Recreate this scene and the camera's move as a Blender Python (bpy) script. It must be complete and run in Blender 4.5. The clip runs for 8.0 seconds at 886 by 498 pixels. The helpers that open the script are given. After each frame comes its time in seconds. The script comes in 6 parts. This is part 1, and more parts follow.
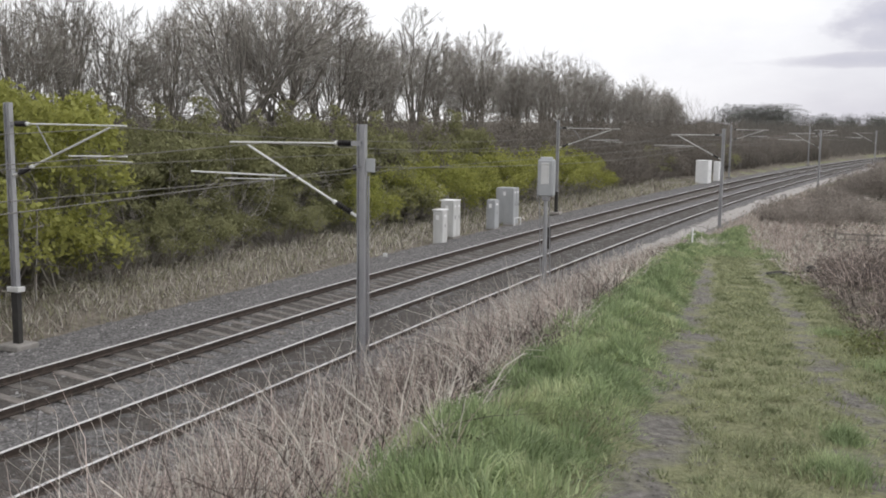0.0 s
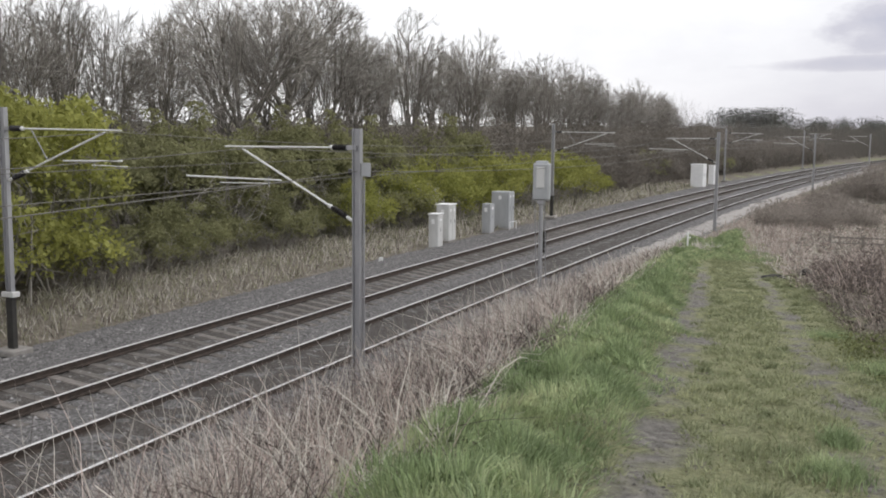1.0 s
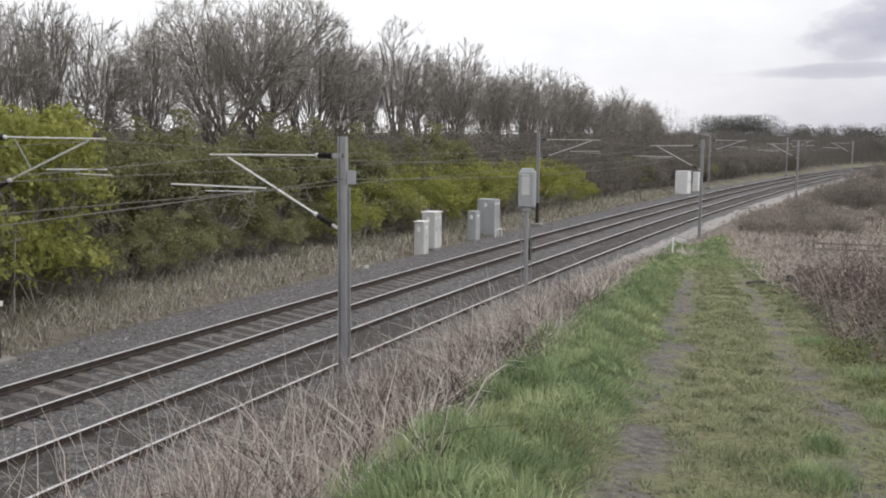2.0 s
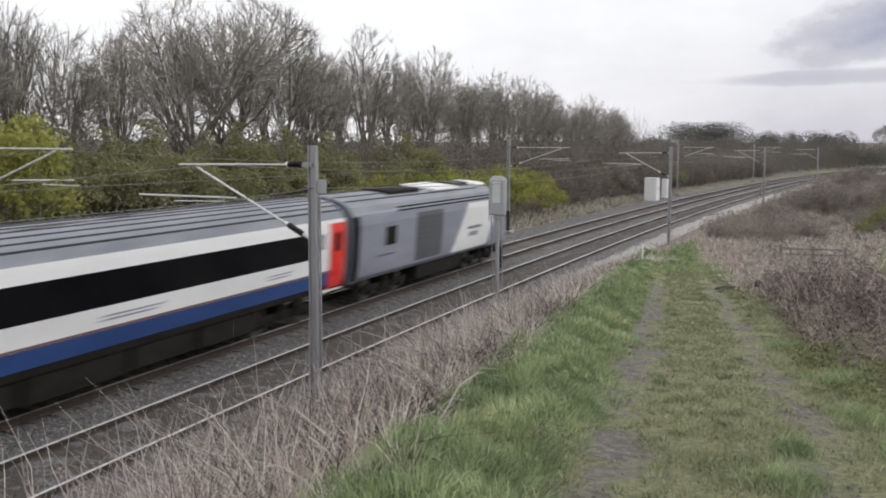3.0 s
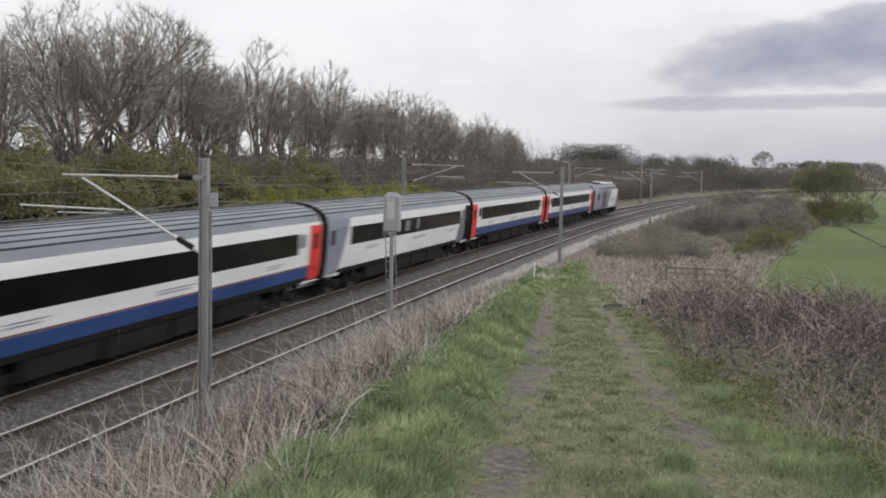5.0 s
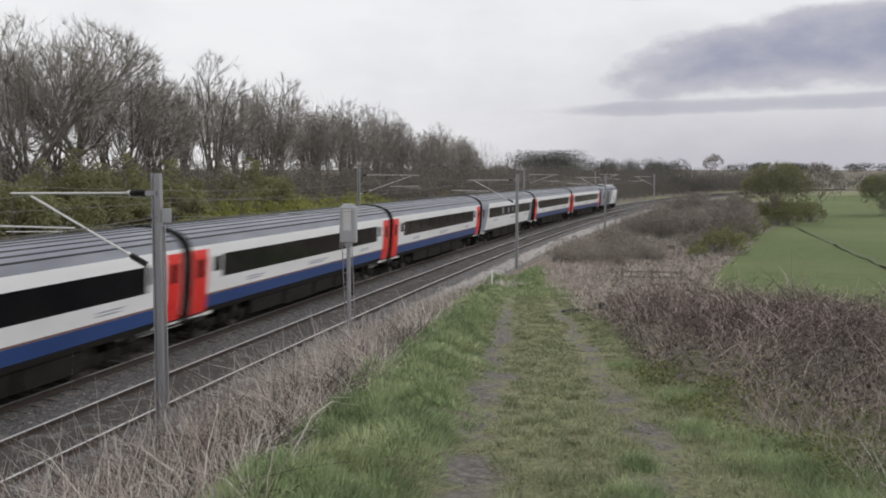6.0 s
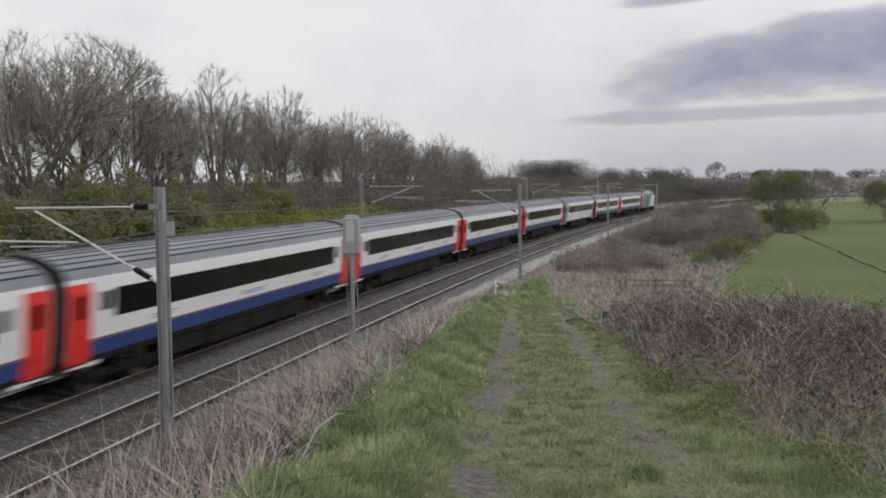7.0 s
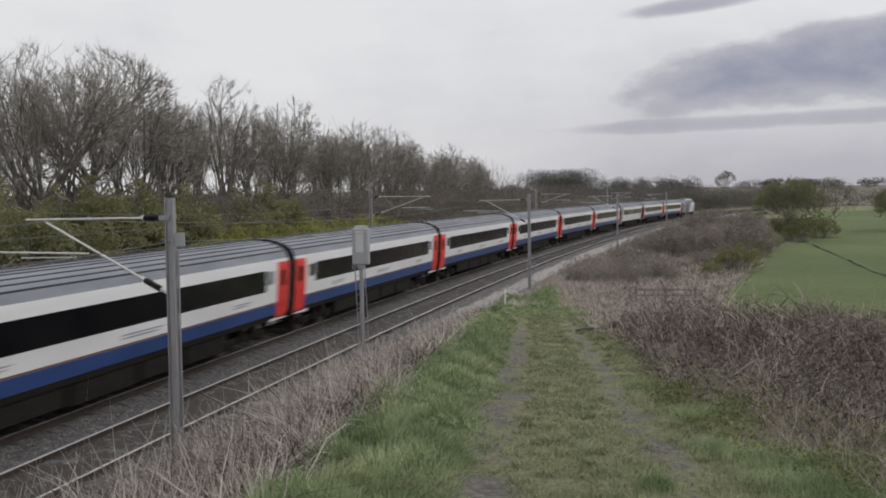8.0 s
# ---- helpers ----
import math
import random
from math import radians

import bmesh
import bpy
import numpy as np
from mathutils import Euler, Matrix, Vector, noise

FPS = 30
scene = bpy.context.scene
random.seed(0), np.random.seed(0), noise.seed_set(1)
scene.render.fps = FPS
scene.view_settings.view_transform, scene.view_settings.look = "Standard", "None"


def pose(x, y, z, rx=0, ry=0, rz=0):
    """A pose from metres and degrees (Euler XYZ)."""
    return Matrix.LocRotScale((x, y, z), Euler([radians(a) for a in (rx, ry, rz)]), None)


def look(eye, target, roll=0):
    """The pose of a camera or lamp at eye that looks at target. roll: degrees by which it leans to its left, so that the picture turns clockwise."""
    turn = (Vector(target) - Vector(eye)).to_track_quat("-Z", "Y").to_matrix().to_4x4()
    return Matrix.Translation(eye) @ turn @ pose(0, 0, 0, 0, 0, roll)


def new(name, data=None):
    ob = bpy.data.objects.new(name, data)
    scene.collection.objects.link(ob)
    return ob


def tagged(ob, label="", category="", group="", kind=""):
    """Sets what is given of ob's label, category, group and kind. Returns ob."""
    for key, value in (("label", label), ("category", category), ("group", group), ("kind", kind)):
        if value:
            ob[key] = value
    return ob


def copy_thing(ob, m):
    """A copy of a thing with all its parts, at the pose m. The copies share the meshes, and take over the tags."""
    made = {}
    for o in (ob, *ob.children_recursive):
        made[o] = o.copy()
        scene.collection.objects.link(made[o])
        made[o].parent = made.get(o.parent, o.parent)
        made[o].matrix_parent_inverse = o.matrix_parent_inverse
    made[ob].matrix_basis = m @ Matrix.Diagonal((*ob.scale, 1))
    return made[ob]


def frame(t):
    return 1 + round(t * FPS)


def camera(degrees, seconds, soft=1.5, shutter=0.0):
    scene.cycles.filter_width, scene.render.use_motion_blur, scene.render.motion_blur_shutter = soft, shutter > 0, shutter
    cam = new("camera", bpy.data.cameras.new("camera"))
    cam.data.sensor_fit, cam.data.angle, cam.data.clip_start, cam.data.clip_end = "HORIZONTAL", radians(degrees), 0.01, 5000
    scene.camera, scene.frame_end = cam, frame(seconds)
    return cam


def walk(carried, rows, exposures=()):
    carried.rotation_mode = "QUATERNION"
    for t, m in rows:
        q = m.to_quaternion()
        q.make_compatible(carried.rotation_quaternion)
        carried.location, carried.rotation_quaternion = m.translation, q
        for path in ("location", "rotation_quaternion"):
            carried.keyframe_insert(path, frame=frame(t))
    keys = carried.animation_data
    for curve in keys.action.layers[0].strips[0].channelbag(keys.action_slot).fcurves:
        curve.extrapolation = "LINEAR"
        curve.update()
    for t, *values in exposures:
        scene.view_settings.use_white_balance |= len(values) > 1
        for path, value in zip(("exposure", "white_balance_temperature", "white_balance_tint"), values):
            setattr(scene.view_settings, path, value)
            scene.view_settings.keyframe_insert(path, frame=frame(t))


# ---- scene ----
# ---- camera ----
cam = camera(48.95, 8.0, soft=1.9, shutter=0.5)
EYE = (0.0, 0.0, 5.86)
# seconds, yaw to the left, pitch up, roll to the left
PATH = [(0, 0, -7.24, .67), (.5, -.06, -7.25, .54), (1, -.26, -7.0, .58), (1.5, -.63, -6.79, .70), (3, -2.80, -6.05, .16),
        (3.5, -4.51, -5.86, .77), (4, -6.26, -5.56, .59), (4.5, -7.69, -5.29, 1.25), (5, -9.04, -5.0, 1.40), (6.5, -12.03, -4.11, -.32),
        (7, -11.37, -3.80, -.52), (7.5, -10.76, -3.48, -.49), (8, -10.83, -3.20, -.72)]


def aim(yaw, pitch, roll):
    y, p = radians(yaw), radians(pitch)
    way = Vector((-math.sin(y) * math.cos(p), math.cos(y) * math.cos(p), math.sin(p)))
    return look(EYE, Vector(EYE) + way, roll)


walk(cam, [(t, aim(*a)) for t, *a in PATH], [(0, .06), (2, .0), (4.5, -.17), (6.5, -.35), (8, -.5)])

# ---- light ----
SUN_AZ, SUN_EL = 88.0, 34.0      # degrees clockwise from +y, and up
world = bpy.data.worlds.new("sky")
scene.world = world
world.use_nodes = True
scene.view_settings.exposure = 0.0


def build_sky():
    nt = world.node_tree
    nt.nodes.clear()
    n, l = nt.nodes.new, nt.links.new
    out, sky, bg1 = n("ShaderNodeOutputWorld"), n("ShaderNodeTexSky"), n("ShaderNodeBackground")
    sky.sky_type, sky.sun_disc = "NISHITA", False
    sky.sun_elevation, sky.sun_rotation = radians(SUN_EL), radians(SUN_AZ)
    l(sky.outputs[0], bg1.inputs[0])
    bg1.inputs[1].default_value = 0.1
    co = n("ShaderNodeTexCoord")
    sep = n("ShaderNodeSeparateXYZ")
    l(co.outputs["Generated"], sep.inputs[0])

    def math_(op, a, b=None, c=None):
        m = n("ShaderNodeMath")
        m.operation = op
        for i, v in enumerate((a, b, c)):
            if v is None:
                continue
            if isinstance(v, (int, float)):
                m.inputs[i].default_value = v
            else:
                l(v, m.inputs[i])
        return m.outputs[0]

    az = math_("MULTIPLY", math_("ARCTAN2", sep.outputs[0], sep.outputs[1]), 57.2958)
    el = math_("MULTIPLY", math_("ARCSINE", sep.outputs[2]), 57.2958)

    def wisps(scale, stretch, seed, detail=6):
        comb, nz = n("ShaderNodeCombineXYZ"), n("ShaderNodeTexNoise")
        l(az, comb.inputs[0])
        l(math_("MULTIPLY", el, stretch), comb.inputs[1])
        comb.inputs[2].default_value = seed
        nz.inputs["Scale"].default_value, nz.inputs["Detail"].default_value, nz.inputs["Roughness"].default_value = scale, detail, 0.58
        l(comb.outputs[0], nz.inputs["Vector"])
        return nz.outputs[0]

    ragged = math_("SUBTRACT", wisps(0.15, 2.0, 3.0), 0.5)
    fine = math_("SUBTRACT", wisps(0.05, 4.0, 9.0), 0.5)

    def cloud(a0, e0, ra, re, tilt, weight):
        """A long cloud at its bearing and height, with a ragged edge."""
        da = math_("SUBTRACT", az, a0)
        de = math_("SUBTRACT", math_("SUBTRACT", el, e0), math_("MULTIPLY", da, tilt))
        q = math_("ADD", math_("POWER", math_("ABSOLUTE", math_("DIVIDE", da, ra)), 2.0), math_("POWER", math_("ABSOLUTE", math_("DIVIDE", de, re)), 2.0))
        v = math_("ADD", math_("SUBTRACT", 1.0, q), math_("MULTIPLY", ragged, 1.7))
        return math_("MULTIPLY", math_("SMOOTH_MIN", math_("MAXIMUM", v, 0.0), 1.0, 0.3), weight)

    dens = None
    for c in CLOUDS:
        v = cloud(*c)
        dens = v if dens is None else math_("MAXIMUM", dens, v)
    # a thin veil low down and over the rest
    low = math_("MULTIPLY", math_("SUBTRACT", 1.0, math_("MINIMUM", math_("DIVIDE", math_("ABSOLUTE", el), 11.0), 1.0)), math_("MULTIPLY", math_("MINIMUM", math_("MAXIMUM", math_("DIVIDE", math_("SUBTRACT", az, 2.0), 24.0), 0.0), 1.0), 0.42))
    veil = math_("ADD", low, math_("MULTIPLY", math_("ADD", fine, ragged), 0.22))
    dens = math_("MAXIMUM", dens, math_("ADD", math_("MULTIPLY", dens, 0.6), veil))
    ramp = n("ShaderNodeValToRGB")
    l(dens, ramp.inputs[0])
    e = ramp.color_ramp.elements
    e[0].position, e[0].color = 0.0, (1.15, 1.15, 1.17, 1)
    e[1].position, e[1].color = 1.0, (0.43, 0.445, 0.575, 1)
    m = e.new(0.4)
    m.color = (0.68, 0.67, 0.75, 1)
    bg2 = n("ShaderNodeBackground")
    l(ramp.outputs[0], bg2.inputs[0])
    bg2.inputs[1].default_value = 0.98
    mix = n("ShaderNodeMixShader")
    mix.inputs[0].default_value = 0.93
    l(bg1.outputs[0], mix.inputs[1])
    l(bg2.outputs[0], mix.inputs[2])
    l(mix.outputs[0], out.inputs[0])


# bearing, height, half length, half depth, tilt, weight
CLOUDS = ((33, 6.8, 13, 2.6, .10, 1.15), (25.5, 10.4, 4.5, .55, .10, .6), (30, 3.9, 14, .55, .02, .6), (48, 10.5, 12, 2.0, .05, .8), (38, 13.5, 8, 1.0, .05, .45))
build_sky()
sun_data = bpy.data.lights.new("sun", "SUN")
sun_data.energy, sun_data.angle, sun_data.color = 0.95, radians(22), (1.0, 0.985, 0.96)
sun = new("sun", sun_data)
_a, _e = radians(SUN_AZ), radians(SUN_EL)
sun.matrix_world = look((60, -40, 60), Vector((60, -40, 60)) - Vector((math.sin(_a) * math.cos(_e), math.cos(_a) * math.cos(_e), math.sin(_e))))


# ---- materials ----
def mat(name, colours, scale=4.0, rough=0.85, metal=0.0, bump=0.0, bump_scale=None, detail=6, by_object=0.0, by_island=0.0, spec=0.4,
        stretch=(1, 1, 1), trans=0.0):
    """colours: two or three; a noise runs between them. by_object, by_island: how far brightness varies piece by piece."""
    m = bpy.data.materials.new(name)
    m.use_nodes = True
    nt = m.node_tree
    n, l = nt.nodes.new, nt.links.new
    b = nt.nodes["Principled BSDF"]
    b.inputs["Metallic"].default_value = metal
    b.inputs["Specular IOR Level"].default_value = spec
    co, mp, nz, rp = n("ShaderNodeTexCoord"), n("ShaderNodeMapping"), n("ShaderNodeTexNoise"), n("ShaderNodeValToRGB")
    mp.inputs["Scale"].default_value = stretch
    l(co.outputs["Object"], mp.inputs[0])
    l(mp.outputs[0], nz.inputs["Vector"])
    nz.inputs["Scale"].default_value, nz.inputs["Detail"].default_value, nz.inputs["Roughness"].default_value = scale, detail, 0.62
    e = rp.color_ramp.elements
    e[0].position, e[1].position = 0.3, 0.7
    e[0].color, e[1].color = (*colours[0], 1), (*colours[-1], 1)
    if len(colours) == 3:
        e.new(0.5).color = (*colours[1], 1)
    l(nz.outputs[0], rp.inputs[0])
    colour = rp.outputs[0]
    for amount, node, socket in ((by_object, "ShaderNodeObjectInfo", "Random"), (by_island, "ShaderNodeNewGeometry", "Random Per Island")):
        if amount:
            info, mr, hs = n(node), n("ShaderNodeMapRange"), n("ShaderNodeHueSaturation")
            l(info.outputs[socket], mr.inputs[0])
            mr.inputs[3].default_value, mr.inputs[4].default_value = 1 - amount, 1 + amount
            l(mr.outputs[0], hs.inputs["Value"])
            l(colour, hs.inputs["Color"])
            colour = hs.outputs[0]
    l(colour, b.inputs["Base Color"])
    rr = n("ShaderNodeMapRange")
    l(nz.outputs[0], rr.inputs[0])
    rr.inputs[3].default_value, rr.inputs[4].default_value = max(rough - 0.1, 0.02), min(rough + 0.1, 1)
    l(rr.outputs[0], b.inputs["Roughness"])
    if bump:
        nb, bp = n("ShaderNodeTexNoise"), n("ShaderNodeBump")
        nb.inputs["Scale"].default_value, nb.inputs["Detail"].default_value = bump_scale or scale * 4, 5
        l(mp.outputs[0], nb.inputs["Vector"])
        l(nb.outputs[0], bp.inputs["Height"])
        bp.inputs["Strength"].default_value, bp.inputs["Distance"].default_value = bump, 0.05
        l(bp.outputs[0], b.inputs["Normal"])
    if trans:
        tr, mx = n("ShaderNodeBsdfTranslucent"), n("ShaderNodeMixShader")
        l(colour, tr.inputs[0])
        mx.inputs[0].default_value = trans
        l(b.outputs[0], mx.inputs[1])
        l(tr.outputs[0], mx.inputs[2])
        l(mx.outputs[0], nt.nodes["Material Output"].inputs[0])
    return m


RAIL_TOP = mat("polished rail head", ((0.58, 0.57, 0.57), (0.70, 0.69, 0.69)), 3, 0.42, 0.3)
RAIL_SIDE = mat("rusty rail web", ((0.035, 0.028, 0.024), (0.08, 0.06, 0.05)), 6, 0.85, 0.0, 0.3)
CONCRETE = mat("weathered concrete", ((0.24, 0.225, 0.21), (0.34, 0.32, 0.30)), 5, 0.9, 0, 0.3, by_object=0.18)
BALLAST = mat("grey-brown ballast", ((0.052, 0.049, 0.048), (0.13, 0.124, 0.123), (0.29, 0.28, 0.278)), 14, 0.95, 0, 1.0, 26)
STONE = mat("ballast stone", ((0.10, 0.096, 0.095), (0.28, 0.27, 0.266)), 3, 0.95, by_island=0.6)
GALV = mat("galvanised steel", ((0.27, 0.27, 0.285), (0.42, 0.42, 0.43)), 3, 0.45, 0.35, 0.1, stretch=(1, 1, 0.3))
GALV_LIGHT = mat("pale tube", ((0.62, 0.62, 0.60), (0.75, 0.75, 0.73)), 4, 0.45, 0.2)
INSUL = mat("dark glazed insulator", ((0.012, 0.012, 0.013), (0.035, 0.03, 0.03)), 8, 0.3)
WIRE = mat("dull copper wire", ((0.16, 0.15, 0.14), (0.24, 0.23, 0.21)), 2, 0.55, 0.5)
CAB_PAINT = mat("pale grey cabinet paint", ((0.50, 0.50, 0.49), (0.64, 0.64, 0.63)), 2.5, 0.6, 0, 0.05, stretch=(1, 1, .4))
CAB_WHITE = mat("white cabinet paint", ((0.74, 0.74, 0.74), (0.84, 0.84, 0.84)), 2.5, 0.55)
CAB_GREY = mat("grey cabinet paint", ((0.34, 0.35, 0.36), (0.43, 0.44, 0.45)), 2.5, 0.6, stretch=(1, 1, .4))
DARK = mat("dark matt brown", ((0.02, 0.019, 0.018), (0.05, 0.047, 0.043)), 4, 0.8, 0, 0.2)


# ---- plan: the railway's curve ----
# s: metres along the near track; o: metres to its right; the curve bends to the right
CS = np.arange(-140.0, 900.0, 1.0)


def plan():
    q = np.clip(CS, -40, 330) / 100
    k = (1.2 - 0.784 * q + 0.376 * q * q) / 1000
    k = np.where(CS > 330, k * np.clip(1 - (CS - 330) / 60, 0, 1), k)
    th = np.concatenate([[0], np.cumsum((k[1:] + k[:-1]) / 2)])
    th += radians(22.852) - np.interp(0, CS, th)
    dx, dy = np.sin(th), np.cos(th)
    x = np.concatenate([[0], np.cumsum((dx[1:] + dx[:-1]) / 2)])
    y = np.concatenate([[0], np.cumsum((dy[1:] + dy[:-1]) / 2)])
    return x - np.interp(0, CS, x) - 9.48, y - np.interp(0, CS, y) + 10.0, th


CX, CY, CT = plan()
FAR = -3.397                    # centre of the far track
CANT, FAR_UP = 0.143, 0.193     # outer rails stand higher; the far track stands higher than the near one
TILT = math.atan(CANT / 1.505)


def at(s, o, z=0.0):
    th = np.interp(s, CS, CT)
    return Vector((float(np.interp(s, CS, CX) + math.cos(th) * o), float(np.interp(s, CS, CY) - math.sin(th) * o), float(z)))


def heading(s):
    """Degrees by which a thing that faces +y turns to face along the track."""
    return -math.degrees(float(np.interp(s, CS, CT)))


def so_of(x, y):
    x, y = np.atleast_1d(np.asarray(x, float)), np.atleast_1d(np.asarray(y, float))
    s, o = np.empty_like(x), np.empty_like(x)
    for a in range(0, len(x), 4000):
        xx, yy = x[a:a + 4000, None], y[a:a + 4000, None]
        k = ((CX - xx) ** 2 + (CY - yy) ** 2).argmin(1)
        tx, ty = np.sin(CT[k]), np.cos(CT[k])
        dx, dy = xx[:, 0] - CX[k], yy[:, 0] - CY[k]
        s[a:a + 4000], o[a:a + 4000] = CS[k] + dx * tx + dy * ty, dx * ty - dy * tx
    return s, o


RAMP_AZ = radians(16.2)


def uw_of(x, y):
    return x * math.sin(RAMP_AZ) + y * math.cos(RAMP_AZ), x * math.cos(RAMP_AZ) - y * math.sin(RAMP_AZ)


def xy_of(u, w):
    return u * math.sin(RAMP_AZ) + w * math.cos(RAMP_AZ), u * math.cos(RAMP_AZ) - w * math.sin(RAMP_AZ)


def smooth(t):
    t = np.clip(t, 0, 1)
    return t * t * (3 - 2 * t)


def bumps(x, y):
    """Uneven ground, a few centimetres."""
    return (0.05 * np.sin(1.7 * x + 0.6 * np.sin(1.1 * y)) * np.sin(1.3 * y + 1.0) + 0.035 * np.sin(3.9 * x + 1.3 * y) * np.sin(3.1 * y - 0.7 * x)
            + 0.02 * np.sin(8.3 * x - 2.0 * y) * np.sin(7.1 * y + 1.9 * x))


def ground_z(x, y):
    x, y = np.atleast_1d(np.asarray(x, float)), np.atleast_1d(np.asarray(y, float))
    s, o = so_of(x, y)
    u, w = uw_of(x, y)
    d = np.hypot(x, y)
    field = -0.35 + 0.0 * x + np.clip(d - 260, 0, 420) * 0.021 + np.clip(d - 680, 0, 2500) * 0.004
    end = smooth((u - 40) / 16)
    top = (4.24 - 0.0835 * np.clip(u, -9, 60)) * (1 - end) + end * (0.25 + 0 * u)
    fade = smooth((u - 60) / 50)
    top = top * (1 - fade) + fade * -0.2
    # right of the ramp the ground falls to the field
    right = np.maximum(top - np.clip(w - 2.7, 0, 6) * 0.06 - np.clip(w - 8.7, 0, 99) * 0.42, np.minimum(field, top))
    # left of it the bank falls to the line
    foot, edge = 3.5, -2.0
    t = (o - foot) / np.maximum((o - foot) + (edge - w), 0.05)
    cess = -0.55
    bank = cess + (np.minimum(top, right) - cess) * np.clip(t, 0, 1) ** 1.05
    near = np.where(w > edge, right, bank)
    clear = smooth((o - foot) / 2.5)
    near = cess + (near - cess) * np.where(near > cess, np.where(w > edge, clear, (o > foot) * 1.0), 1)
    far = np.where(o < -7.0, -0.1 + smooth((-7.0 - o) / 2.0) * 0.3 + np.clip(-13 - o, 0, 14) * 0.06, cess)
    z = np.where(o < FAR / 2, np.where(o < -6.0, far, cess), near)
    rough = np.clip((np.abs(o + 2) - 6) / 2, 0, 1) * np.where(d < 150, 1, 0)
    lush = np.exp(-((w + 1.3) / .6) ** 4) * (u < 47) * (u > 1)
    hummock = lush * (.10 * np.sin(5.0 * u + 1.6 * np.sin(2.1 * w + u)) * np.sin(4.3 * w + .9 * u) + .06 * np.sin(2.3 * u + 3 * w) + .05)
    flat = np.where((w > edge) & (w < 2.0) & (u < 50), 0.55, 1.5)
    return np.where(o < -200, np.maximum(z, field), z) * 1.0 + bumps(x, y) * rough * flat + hummock


def mesh_of(name, verts, faces, materials, smooth_=False, index=None):
    me = bpy.data.meshes.new(name)
    me.from_pydata(verts, [], faces)
    for m in materials if isinstance(materials, (list, tuple)) else [materials]:
        me.materials.append(m)
    if index is not None:
        me.polygons.foreach_set("material_index", np.asarray(index, np.int32))
    if smooth_:
        me.polygons.foreach_set("use_smooth", np.ones(len(me.polygons), bool))
    me.update()
    return me


def part(name, bm, material, parent=None, label="", smooth_=False):
    me = bpy.data.meshes.new(name)
    bm.to_mesh(me)
    bm.free()
    for m in material if isinstance(material, (list, tuple)) else [material]:
        me.materials.append(m)
    if smooth_:
        me.polygons.foreach_set("use_smooth", np.ones(len(me.polygons), bool))
    ob = new(name, me)
    ob.parent = parent
    if label:
        tagged(ob, label)
    return ob


def empty(name, m=None):
    ob = new(name)
    ob.empty_display_size = 0.2
    if m is not None:
        ob.matrix_basis = m
    return ob


def box(bm, lo, hi, bevel=0.0, m=None, index=0):
    made = bmesh.ops.create_cube(bm, size=1.0)["verts"]
    c = [(a + b) / 2 for a, b in zip(lo, hi)]
    sz = [abs(b - a) for a, b in zip(lo, hi)]
    bmesh.ops.transform(bm, matrix=(m or Matrix()) @ Matrix.Translation(c) @ Matrix.Diagonal((*sz, 1)), verts=made)
    faces = {f for v in made for f in v.link_faces}
    for f in faces:
        f.material_index = index
    if bevel:
        edges = list({e for f in faces for e in f.edges})
        bmesh.ops.bevel(bm, geom=edges, offset=bevel, segments=1, affect="EDGES", clamp_overlap=True)
    return bm


def tube(bm, a, b, r0, r1=None, sides=8, index=0):
    a, b = Vector(a), Vector(b)
    q = (b - a).to_track_quat("Z", "Y").to_matrix().to_4x4()
    made = bmesh.ops.create_cone(bm, cap_ends=True, segments=sides, radius1=r0, radius2=r0 if r1 is None else r1, depth=(b - a).length,
                                 matrix=Matrix.Translation((a + b) / 2) @ q)["verts"]
    for f in {f for v in made for f in v.link_faces}:
        f.material_index = index
    return bm


def bmnew():
    return bmesh.new()


